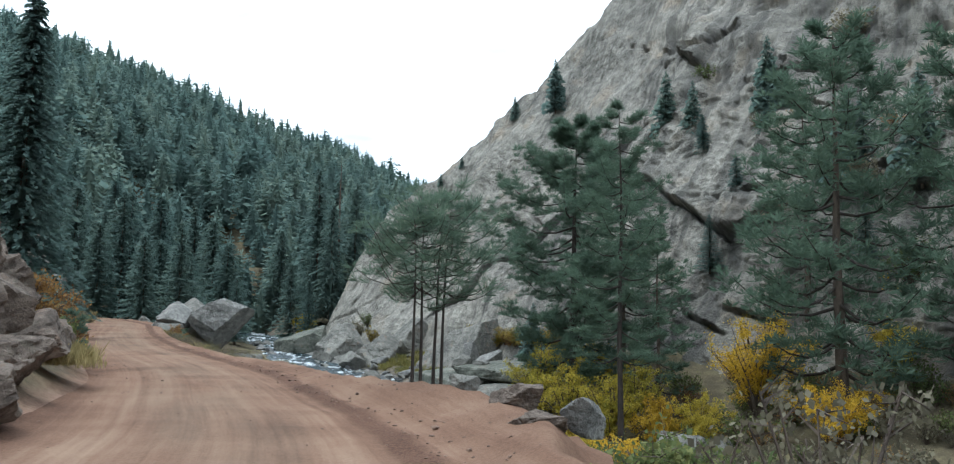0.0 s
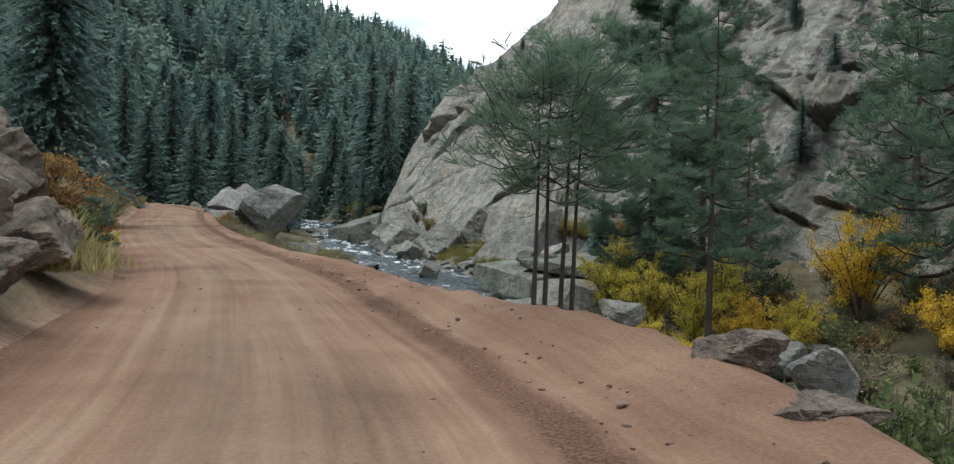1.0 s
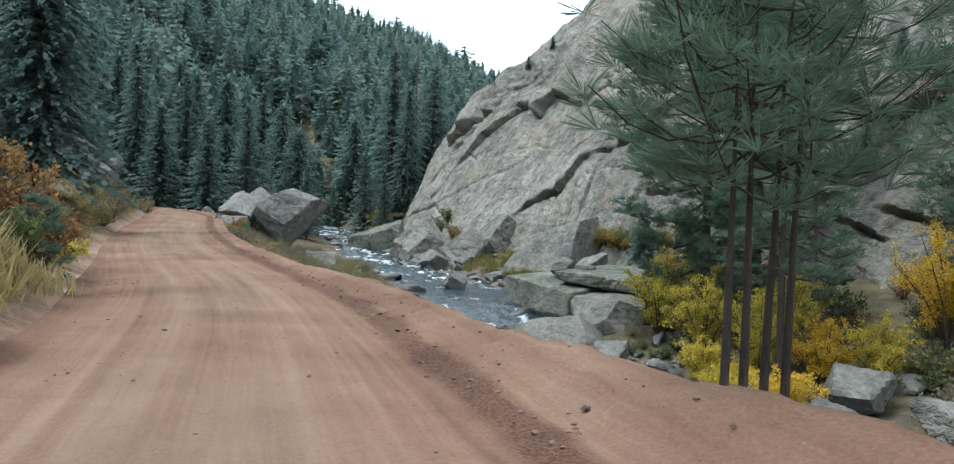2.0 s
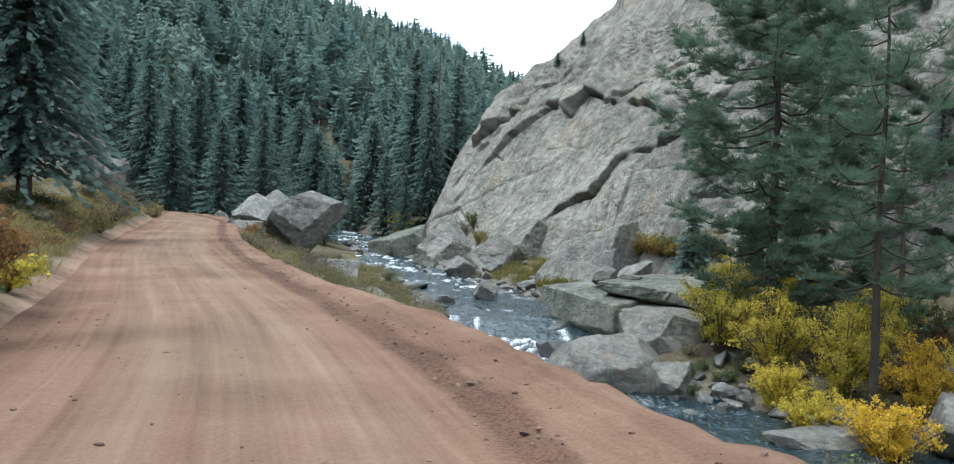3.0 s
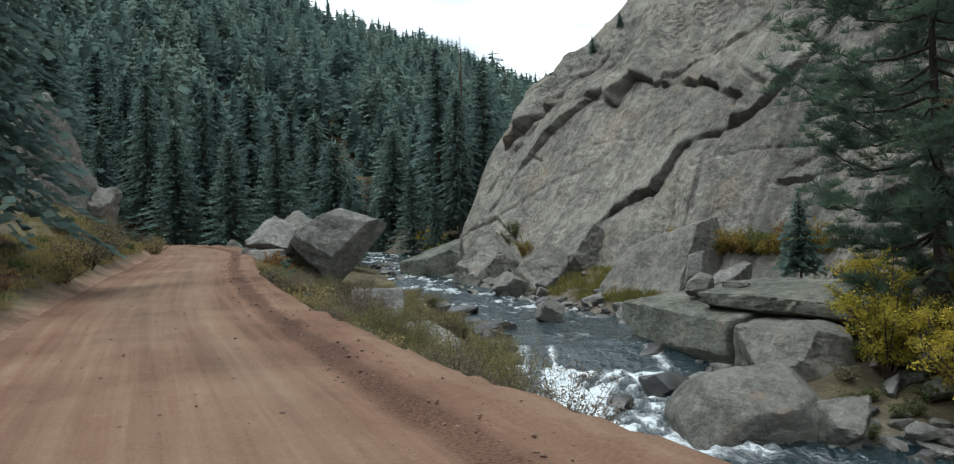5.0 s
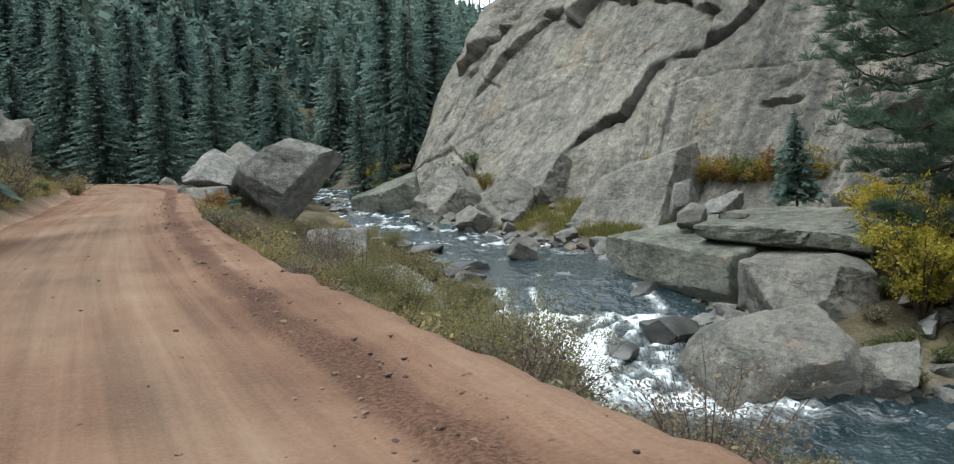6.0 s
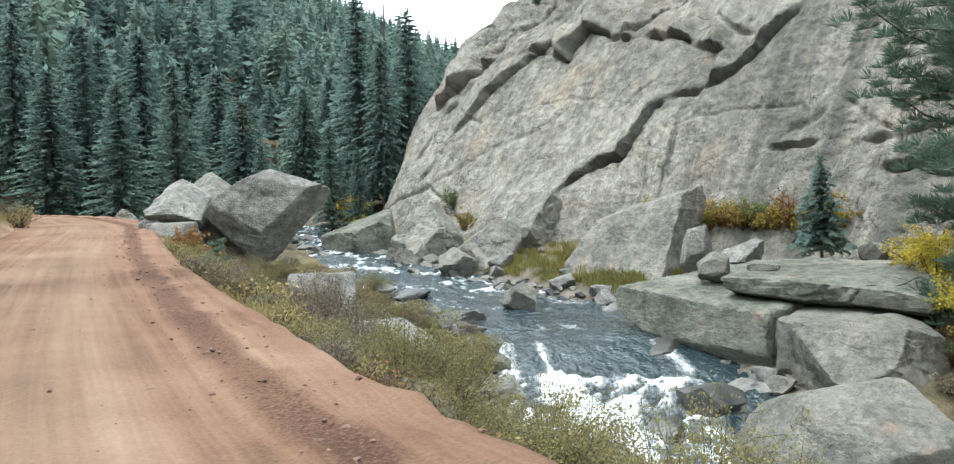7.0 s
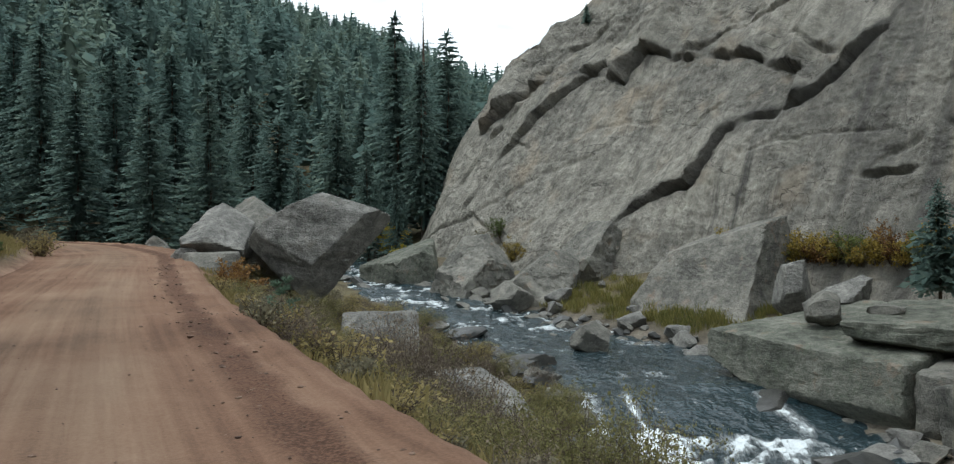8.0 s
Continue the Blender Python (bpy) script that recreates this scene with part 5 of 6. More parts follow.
def shrub_kind(name, height, spread, seed, label, material, leaves=1400, leaf=0.12, stems=9, category="shrub", thin=0.32, wood=1.0):
    rng = np.random.default_rng(seed)
    thing = tagged(new(name), label, category)
    twigs, base, al, ac = [], [], [], []
    for i in range(stems):
        a = i * 2.4 + rng.uniform(-0.5, 0.5)
        reach = spread * np.sqrt((i + 0.6) / stems) * rng.uniform(0.75, 1.1)
        top = height * rng.uniform(0.65, 1.0) * (1 - 0.35 * (reach / spread) ** 2)
        qs = np.linspace(0, 1, 5)
        d = np.array([np.cos(a), np.sin(a), 0])
        lp = d * (reach * qs ** 1.3)[:, None] + np.array([0, 0, 1]) * (top * qs ** 0.85 - 0.05)[:, None]
        twigs.append(tube(lp[[0, 2, 4]], wood * (0.012 * height * (1.1 - 0.9 * qs) + 0.003)[[0, 2, 4]], 3))
        for k in range(8):
            q = rng.uniform(0.25, 1.0)
            o = np.array([np.interp(q, qs, lp[:, c]) for c in range(3)])
            w = rng.normal(size=3) * np.array([1, 1, 0.5]) + np.array([0, 0, 0.3])
            w *= rng.uniform(0.16, 0.36) * spread / np.linalg.norm(w)
            twigs.append(tube([o, o + w], [wood * (0.005 * height + 0.002), wood * 0.002], 3))
            n = int(leaves * rng.uniform(0.4, 1.6)) // (stems * 8)
            t = rng.uniform(0.15, 1.1, n)
            c = o + w * t[:, None] + rng.normal(size=(n, 3)) * 0.045 * spread
            ld = rng.normal(size=(n, 3))
            ld /= np.linalg.norm(ld, axis=1)[:, None]
            ld *= leaf * rng.uniform(0.6, 1.2, n)[:, None]
            base.append(c)
            al.append(ld)
            ac.append(np.cross(ld, rng.normal(size=(n, 3))) * thin)
    v, f = join(twigs)
    tw = new("branchwork", fast_mesh("branchwork", v, f, M_BARK))
    tw.parent = thing
    v, f = kites(np.concatenate(base), np.concatenate(al), np.concatenate(ac))
    v[:, 2] = np.maximum(v[:, 2], 0.01)
    lv = new("foliage", fast_mesh("foliage", v, f, material))
    lv.parent = thing
    return thing


# far woods on the mountain: one mass of trees
rng = np.random.default_rng(77)
FAR = [spruce_crown(1.0, 0.27, 300 + k, whorls=14, per=8, sprays=3, bare=0.05 + 0.02 * k, droop=0.22, spray=0.36, wide=1.1, taper=0.55 + 0.05 * k) for k in range(8)]
FAR_ = []
for k, (v, f) in enumerate(FAR):
    nn, f = crown_normals(v, f, 1.0)
    cv_, cf = crown_core(1.0, 0.27, 350 + k, 0.38, 6, 5)
    cn = cv_ * (1, 1, 0) / np.maximum(np.linalg.norm(cv_[:, :2], axis=1), 0.01)[:, None] + (0, 0, 0.5)
    FAR_.append((np.concatenate([v, cv_]), np.concatenate([nn, cn / np.linalg.norm(cn, axis=1)[:, None]]), np.concatenate([f, cf + len(v)])))
FAR = FAR_
fv, ff, fn, tints, n = [], [], [], [], 0
tx, ty = rng.uniform(-300, 120, 60000), rng.uniform(60, 420, 60000)
_, tr_, tf_ = hill(tx, ty)
keep = (tr_ > tf_ + 15) & (tr_ < 356) & (tx + 6 < 0.16 * (ty - 21)) & (tx + 6 > -0.92 * (ty - 21))
tx, ty = tx[keep], ty[keep]
taken, cells = [], {}
for a, b in zip(tx, ty):
    c = (int(a // 5.6), int(b // 5.6))
    if c in cells or vnoise(a * 0.06, b * 0.06, 0, 81) > 0.95:
        continue
    cells[c] = 1
    taken.append((a, b))
taken = np.array(taken)
tz = ground_z(taken[:, 0], taken[:, 1])
for (a, b), z in zip(taken, tz):
    v, nn, f = FAR[rng.integers(8)]
    H = rng.uniform(8, 16) * (1.15 if rng.random() < 0.15 else 1.0)
    tints.append(np.full(len(v), rng.uniform(-0.3, 0.4), np.float32))
    t = rng.uniform(0, 6.28)
    R = np.array([[np.cos(t), -np.sin(t), 0], [np.sin(t), np.cos(t), 0], [0, 0, 1]])
    wide_ = H * rng.uniform(0.9, 1.5)
    fv.append((v * (wide_, wide_, H)) @ R.T + (a, b, z - 0.3))
    ff.append(f + n)
    fn.append(nn @ R.T)
    n += len(v)
woods = new("far_woods", fast_mesh("far_woods", np.concatenate(fv), np.concatenate(ff), M_SPRUCE, False, np.concatenate(fn)))
layer = woods.data.attributes.new("tint", "FLOAT", "POINT")
layer.data.foreach_set("value", np.concatenate(tints))
tagged(woods, "dense dark green conifers covering the mountainside", "woods", kind="stuff")

# conifers at the mountain's foot and on the left slope
SPRUCES = [spruce_kind("conifer", 20.0, 4.4, 400 + k, "tall dark green conifer at the edge of the woods", whorls=38, per=12, sprays=17, spray=0.085, droop=0.14 + 0.05 * k, wide=0.75, bare=0.03 + 0.03 * k, taper=(0.85, 0.6, 0.75, 0.5, 0.68)[k]) for k in range(5)]
SPRUCES.append(spruce_kind("conifer", 20.0, 3.0, 409, "rusty brown conifer among the green ones", M_SAGE, whorls=40, per=10, sprays=9, spray=0.10, droop=0.5, wide=0.8))
spots = []
sa, sb = rng.uniform(-135, 10, 9000), rng.uniform(30, 185, 9000)
sd, se, _s = along(ROAD, sa, sb)
sv, _e, _s = along(RIVER, sa, sb)
_h, sr_, sf_ = hill(sa, sb)
bad = (abs(sd) < 7.5) | (abs(sv) < 7) | (sr_ > sf_ + 24) | ((sd > 0) & (sb < 100)) | ((sv > 0) & (sb < 132)) | ((sd < 0) & (sb < 66) & (sa > -33)) | ((sd > 0) & (sb < 110) & (sa > -36)) | (sa + 15 < -1.0 * (sb - 20)) | ((sa > -40) & (sb > 60) & (sb < 82))
for a, b in zip(sa[~bad], sb[~bad]):
    if len(spots) < 190 and all((a - p) ** 2 + (b - q) ** 2 > 24 for p, q in spots):
        spots.append((a, b))
for k, (a, b) in enumerate(spots):
    s = rng.uniform(0.4, 0.86)
    kind = 5 if k % 31 == 6 else k % 5
    m = pose(a, b, ground_at(a, b) - 0.2, 0, 0, rng.uniform(0, 360)) @ Matrix.Diagonal((s * rng.uniform(1.05, 1.5),) * 2 + (s, 1))
    if k < 5:
        SPRUCES[k].matrix_world = m
    elif k == 6:
        SPRUCES[5].matrix_world = m
    else:
        made = copy_thing(SPRUCES[kind], pose(0, 0, 0))
        made.matrix_world = m
for a, b, h in [(-25.0, 135.0, 1.25), (-19.5, 138.0, 1.12), (-22, 131, 0.95), (-27.5, 128.5, 0.6), (-24.2, 125.5, 0.45)]:
    made = copy_thing(SPRUCES[int(h * 10) % 5], pose(0, 0, 0))
    made.matrix_world = pose(a, b, ground_at(a, b) - 0.2, 0, 0, h * 400) @ Matrix.Diagonal((h * 0.95, h * 0.95, h, 1))

snag = tagged(new("dead_tree"), "bare grey dead trunk standing above the woods", "tree")
v, f = tube([(0, 0, -0.5), (0.1, 0, 9), (0.0, 0.1, 18), (0.1, 0, 25.5)], [0.34, 0.26, 0.15, 0.03])
new("trunk", fast_mesh("trunk", v, f, M_BARK, True)).parent = snag
for k in range(34):
    h, q = 9 + 0.47 * k, k * 2.4
    ln = (1.5 - 0.035 * k) * (0.6 + 0.4 * math.sin(k * 1.9) ** 2)
    v, f = tube([(0, 0, h), (ln * math.cos(q) * 0.6, ln * math.sin(q) * 0.6, h - 0.05), (ln * math.cos(q), ln * math.sin(q), h + 0.1)], [0.045, 0.03, 0.012], 4)
    new("limb", fast_mesh("limb", v, f, M_BARK, True)).parent = snag
put(snag, -22.1, 137.0)
big = spruce_kind("blue_spruce", 18.0, 4.1, 500, "large blue-green spruce with drooping boughs beside the road", whorls=50, per=15, sprays=26, bare=0.08, spray=0.05, droop=0.45, wide=0.8, least=0.012)
put(big, -25.2, 47.8)
put(spruce_kind("blue_spruce", 13.0, 2.6, 501, "blue-green spruce on the slope above the road", whorls=40, per=12, sprays=16, bare=0.03, spray=0.07, droop=0.5, wide=0.7, least=0.01), -28.5, 43.5)
put(spruce_kind("small_fir", 4.9, 1.4, 502, "small blue-green fir on the rock ledge", whorls=26, per=11, sprays=7, bare=0.02, spray=0.25, droop=0.3), 5.2, 80.0, -0.9)

# ponderosas on the far shore
put(pine_kind("ponderosa_pine", 21, 5.0, 600, "tall ponderosa pine with heavy crooked limbs", 0.13, 66, 0.34, 42, 0.5, needles=58, slim=0.5, bark=M_DARKBARK), 7.2, 65)
put(pine_kind("ponderosa_pine", 22, 3.0, 601, "tall slender ponderosa pine behind the yellow shrubs", 0.27, 42, 0.2, 22, 0.42, needles=46, slim=0.4, bark=M_DARKBARK), 8.8, 53.4)
put(pine_kind("ponderosa_pine", 12, 2.4, 602, "slim ponderosa pine on a rocky ledge", 0.12, 32, 0.17, 16, 0.45), 12.7, 61.3)
put(pine_kind("ponderosa_pine", 24, 5.8, 603, "large ponderosa pine with a broad dark crown", 0.12, 52, 0.4, 26, 0.68), 22, 53)
put(pine_kind("ponderosa_pine", 22, 5.0, 604, "dark ponderosa pine above the near bank", 0.12, 46, 0.36, 24, 0.65), 29, 50)
put(pine_kind("ponderosa_pine", 19, 4.6, 605, "dark ponderosa pine on the far slope", 0.12, 42, 0.32, 22, 0.6), 25, 66)
put(pine_kind("ponderosa_pine", 17, 4.2, 606, "dark ponderosa pine on the far slope", 0.14, 40, 0.3, 22, 0.6), 12, 72)
put(pine_kind("ponderosa_pine", 20, 4.6, 607, "dark ponderosa pine on the far slope", 0.14, 42, 0.3, 22, 0.6), 36, 58)
for k, (dx, dy, h) in enumerate([(0.1, 0, 3.3), (0.26, 0.05, 3.7), (0.5, 0.35, 3.9), (0.66, 0.3, 3.6)]):
    put(pine_kind("young_pine", h, 1.2, 610 + k, "thin young pine in a clump of four by the road", 0.5, 20, 0.038, 6, 0.27, lean=0.04 * (k > 1), bark=M_DARKBARK, needles=36, slim=0.3), -1.3 + dx, 17.8 + dy, 0.6)
put(pine_kind("pine_sapling", 1.5, 0.45, 620, "small green pine sapling in the road bank", 0.1, 16, 0.03, 8, 0.16), -11.4, 25.2)
put(pine_kind("pine_sapling", 1.3, 0.35, 621, "small grey-green pine sapling by the boulder", 0.1, 14, 0.02, 7, 0.14), -19.2, 57.9)

# trees standing on the dome's ledges and skyline
for k, (a, b, c, h) in enumerate([(19.5, 89.4, 21.3, 7.5), (21.5, 86.2, 20.4, 6.5), (9.7, 110.0, 29.5, 7.0), (4.8, 117.5, 30.0, 3.6), (-9.5, 124.5, 18.5, 1.6), (-5.5, 122.8, 21.6, 2.0), (-2.5, 121.5, 24.0, 1.8), (30, 70, 13.5, 8), (34, 66, 13.5, 9), (27, 80, 22.5, 7)]):
    t = spruce_kind("ledge_fir", h, h * 0.24, 630 + k, "small dark fir growing from a ledge of the dome", whorls=22, per=9, sprays=5, spray=0.35, wide=1.3)
    put(t, a, b, c)

# ---- shrubs and grass ----
yellow = [(4.4, 63.5, 5.6, 2.8, M_YELLOW), (6.4, 60.2, 5.6, 2.7, M_YELLOW), (8.8, 57.2, 4.8, 2.5, M_YELLOW), (10.8, 59.6, 5.2, 2.4, M_YELLOW), (11.4, 55.0, 3.8, 2.0, M_GOLD), (5.8, 56.6, 2.6, 1.9, M_YELLOW), (8.3, 50.2, 3.0, 2.1, M_GOLD), (6.4, 53.4, 2.4, 1.6, M_YELLOW), (13.8, 54.5, 3.4, 2.2, M_YELLOW),
          (18.0, 56.5, 7.4, 3.8, M_GOLD), (20.5, 50.0, 4.0, 2.6, M_GOLD), (6.8, 72.0, 3.8, 2.4, M_YELLOW), (9.5, 68.5, 3.5, 2.2, M_YELLOW), (31, 62, 5.5, 3.0, M_GOLD), (28, 58, 4, 2.4, M_YELLOW),
          (-25.2, 128.5, 4.2, 2.2, M_YELLOW), (-23.2, 121.5, 2.2, 1.5, M_YELLOW), (-21.6, 118.5, 1.8, 1.3, M_YELLOW)]
for k, (a, b, h, s, m) in enumerate(yellow):
    put(shrub_kind("autumn_shrub", h, s, 700 + k, "golden yellow autumn shrub by the stream" if m is M_GOLD else "yellow-green autumn shrub by the stream", m, int(5200 * s), 0.105, 22), a, b)
small = [("rust_shrub", -13.2, 26.0, 2.4, 1.5, M_RUST, "rusty orange autumn shrub on the road bank"), ("rust_shrub", -13.0, 28.0, 1.3, 1.0, M_RUST, "rusty orange autumn shrub on the road bank"), ("green_shrub", -11.6, 24.6, 1.25, 0.8, M_GREENBUSH, "green leafy shrub on the road bank"), ("rust_shrub", -12.9, 27.0, 2.0, 1.3, M_RUST, "rusty orange autumn shrub on the road bank"), ("straw_shrub", -13.6, 29.6, 0.7, 0.7, M_YELLOW, "small yellow-flowered shrub at the road edge"), ("rust_shrub", -22.6, 66.2, 1.25, 0.85, M_RUST, "rusty yellow shrub beside the boulder"),
         ("ledge_shrub", -15.6, 115.2, 2.4, 1.6, M_SAGE, "brown shrub growing from the foot of the dome"), ("ledge_shrub", -13.2, 111.1, 2.6, 1.5, M_OCHRE, "brown shrub growing from the foot of the dome"), ("ledge_shrub", -14.2, 114.6, 2.2, 1.4, M_GREENBUSH, "olive shrub growing from the foot of the dome"),
         ("ledge_shrub", -10.4, 107.2, 1.4, 1.0, M_SAGE, "brown shrub growing from the foot of the dome"),
         ("bank_shrub", 2.2, 10.6, 1.3, 0.9, M_GREENBUSH, "olive green shrub below the road shoulder"), ("bank_shrub", 3.4, 11.8, 1.6, 1.2, M_GREENBUSH, "olive green shrub below the road shoulder"), ("bank_shrub", 4.6, 9.6, 1.6, 1.2, M_SAGE, "dry brown shrub below the road shoulder"), ("bank_shrub", 3.2, 7.4, 1.2, 0.9, M_GREENBUSH, "olive green shrub below the road shoulder"), ("bank_shrub", 6.0, 12.5, 2.0, 1.5, M_SAGE, "dry brown shrub below the road shoulder"),
         ("bank_shrub", 4.2, 14.4, 1.5, 1.3, M_GREENBUSH, "yellow-green shrub below the road shoulder"), ("bank_shrub", 8.5, 15.0, 2.6, 1.9, M_SAGE, "dry brown shrub below the road shoulder")]
for k, (n_, a, b, h, s, m, lab) in enumerate(small):
    put(shrub_kind(n_, h, s, 740 + k, lab, m, int(2600 * s), 0.085, 16), a, b, {"ledge_shrub": cliff_z(a, b) - 0.4}.get(n_))
for k, u in enumerate(np.arange(1.5, 16, 0.8)):
    a, b = 1.9 + u * 0.61 - 3.95 * 0.793 - 0.5, 99.5 - u * 0.793 - 3.95 * 0.61 - 0.5
    put(shrub_kind("ledge_shrub", 1.5 + 0.5 * (k % 3), 1.5, 770 + k, "ochre and rust low shrub on the ledge under the dome", (M_OCHRE, M_GREENBUSH, M_OCHRE, M_OCHRE, M_RUST)[k % 5], 2200, 0.11, 14), a, b, float(cliff_z(np.array(a), np.array(b))) - 0.3)

# bushes at the road's inner verge
for k, (a, b, h, s) in enumerate([(-26.4, 56.8, 1.9, 1.3), (-27.6, 59.4, 1.7, 1.2), (-28.6, 62.0, 1.6, 1.1), (-25.6, 54.2, 1.2, 1.0), (-30.4, 65.5, 1.8, 1.2), (-23.6, 50.6, 0.9, 0.8), (-37.5, 83.0, 1.4, 1.2), (-33.8, 76.5, 1.3, 1.1)]):
    put(shrub_kind("verge_bush", h, s, 850 + k, "grey-brown leafless bush on the road verge" if k % 2 == 0 else "straw-coloured low bush on the road verge", (M_SAGE, M_GRASS)[k % 2], 1500, 0.07, 24), a, b)

# brush on the banks seen first
BRUSH = [shrub_kind("sage_brush", 1.5, 1.0, 790, "dry brown and grey brush on the river bank", M_SAGE, 800, 0.11, 14),
         shrub_kind("olive_brush", 1.7, 1.1, 791, "olive green brush on the river bank", M_GREENBUSH, 850, 0.115, 14),
         shrub_kind("rust_brush", 1.3, 0.9, 792, "rust brown brush on the river bank", M_RUST, 1000, 0.07, 22)]
rng = np.random.default_rng(31)


def scatter(count, x0, x1, y0, y1, seed, wanted):
    """Places between road and stream or beyond, of those that suit."""
    r = np.random.default_rng(seed)
    xs, ys = r.uniform(x0, x1, count * 12), r.uniform(y0, y1, count * 12)
    dr, er, _r = along(ROAD, xs, ys)
    dv, ev, _r = along(RIVER, xs, ys)
    ok = wanted(xs, ys, dr - er[..., 1], dv, ev[..., 1]) & (cliff_z(xs, ys) < ground_z(xs, ys))
    return list(zip(xs[ok], ys[ok]))[:count]


spots_b = [(5.5, 8.0), (7.5, 11.0), (3.8, 16.5)] + scatter(92, 2.5, 34, 5, 66, 31, lambda x, y, dr, dv, hv: (dr > 3) & (np.abs(dv) > hv + 0.6) & ((y < 44) | (x > 9)))
for k, (a, b) in enumerate(spots_b):
    s = rng.uniform(0.7, 1.5)
    made = BRUSH[k] if k < 3 else copy_thing(BRUSH[rng.integers(3)], pose(0, 0, 0))
    made.matrix_world = pose(a, b, ground_at(a, b) - 0.05, 0, 0, rng.uniform(0, 360)) @ Matrix.Diagonal((s, s, s * rng.uniform(0.8, 1.2), 1))
# firs and shrubs on the broken upper part of the dome
for k in range(26):
    u, v = rng.uniform(21, 52), rng.uniform(-2, 19)
    a, b = 1.9 + u * 0.61 + v * 0.793, 99.5 - u * 0.793 + v * 0.61
    h = rng.uniform(3, 7.5)
    made = copy_thing(SPRUCES[k % 5], pose(0, 0, 0)) if k % 2 else copy_thing(BRUSH[k % 3], pose(0, 0, 0))
    s = h / 20 if k % 2 else h / 3
    made.matrix_world = pose(a, b, float(cliff_z(np.array(a), np.array(b))) - 0.3, 0, 0, k * 50) @ Matrix.Diagonal((s * 1.2, s * 1.2, s, 1))

# twiggy grey-brown shrubs and brush down the bank between road and stream
TWIGGY = shrub_kind("twiggy_shrub", 1.6, 1.15, 795, "grey-brown twiggy shrub almost bare on the river bank", M_TWIG, 5200, 0.045, 46, thin=0.2, wood=0.45)
FEATHER = shrub_kind("feathery_shrub", 1.6, 1.2, 799, "olive and straw feathery shrub on the river bank", M_FEATHER, 12000, 0.036, 40, thin=0.2, wood=0.4)
put(FEATHER, -11.0, 49.8, None, 0, 1.3)
put(TWIGGY, -10.4, 40.6)
STRAW = shrub_kind("straw_brush", 1.4, 1.0, 796, "straw-coloured grassy brush on the river bank", M_GRASS, 1000, 0.12, 24, thin=0.14)
put(STRAW, -12.6, 45.6, None, 0, 0.6)
for a, b, top in [(-10.8, 44.4, 0.25), (-10.0, 45.6, 0.0), (-14.0, 50.9, 0.45), (-13.2, 51.8, 0.2), (-14.6, 52.6, 0.1), (-16.9, 60.2, 0.55), (-16.2, 59.0, 0.3), (-17.8, 62.0, 0.4), (-8.6, 39.6, 0.1), (-11.8, 47.5, -0.2), (-15.4, 56.0, 0.0)]:
    s = max(0.6, (top - ground_at(a, b)) / 1.6)
    made = copy_thing(FEATHER if b > 43 and b < 54 else TWIGGY, pose(0, 0, 0))
    made.matrix_world = pose(a, b, ground_at(a, b) - 0.05, 0, 0, a * 77) @ Matrix.Diagonal((min(s, 1.15), min(s, 1.15), s, 1))
rng = np.random.default_rng(32)
near_bank = scatter(110, -24, 2, 34, 74, 33, lambda x, y, dr, dv, hv: (dr > 1.25) & (dr < 4.2) & (dv < -hv - 0.3))
near_bank += scatter(70, -24, 6, 26, 74, 34, lambda x, y, dr, dv, hv: (dr > 3.5) & (dr < 14) & (dv < -hv - 0.2))
near_bank += scatter(120, -22.5, -8, 50, 77, 36, lambda x, y, dr, dv, hv: (dr > 2.2) & (dr < 15) & (dv < -hv + 0.2))
near_bank += scatter(60, -26, -10, 74, 104, 39, lambda x, y, dr, dv, hv: (dr > 3.0) & (dv < -hv - 0.1))
for k, (a, b) in enumerate(near_bank):
    s = rng.uniform(0.32, 0.62) * (1.0 if k < 110 else 1.25 if k < 180 else 1.5)
    made = copy_thing((FEATHER, STRAW, FEATHER, STRAW, TWIGGY, STRAW, BRUSH[0])[k % 7], pose(0, 0, 0))
    made.matrix_world = pose(a, b, ground_at(a, b) - 0.05, 0, 0, rng.uniform(0, 360)) @ Matrix.Diagonal((s * 1.15, s * 1.15, s * rng.uniform(0.8, 1.15), 1))
cover = scatter(110, 3, 30, 10, 48, 37, lambda x, y, dr, dv, hv: (dr > 4) & (dv < -hv - 0.2))
for k, (a, b) in enumerate(cover):
    s = rng.uniform(0.9, 1.6)
    made = copy_thing(BRUSH[(0, 1, 1, 0, 2)[k % 5]], pose(0, 0, 0))
    made.matrix_world = pose(a, b, ground_at(a, b) - 0.05, 0, 0, rng.uniform(0, 360)) @ Matrix.Diagonal((s, s, s * rng.uniform(0.8, 1.2), 1))
cover = scatter(75, 8, 36, 26, 58, 38, lambda x, y, dr, dv, hv: (dv > hv + 0.6) & (dv < hv + 15))
for k, (a, b) in enumerate(cover):
    s = rng.uniform(0.9, 1.7)
    made = copy_thing(BRUSH[(0, 1, 1, 2)[k % 4]], pose(0, 0, 0))
    made.matrix_world = pose(a, b, ground_at(a, b) - 0.05, 0, 0, rng.uniform(0, 360)) @ Matrix.Diagonal((s, s, s * rng.uniform(0.8, 1.2), 1))
cover = scatter(34, -0.5, 10, 54, 70, 40, lambda x, y, dr, dv, hv: (dv > hv + 0.4) & (dv < hv + 11))
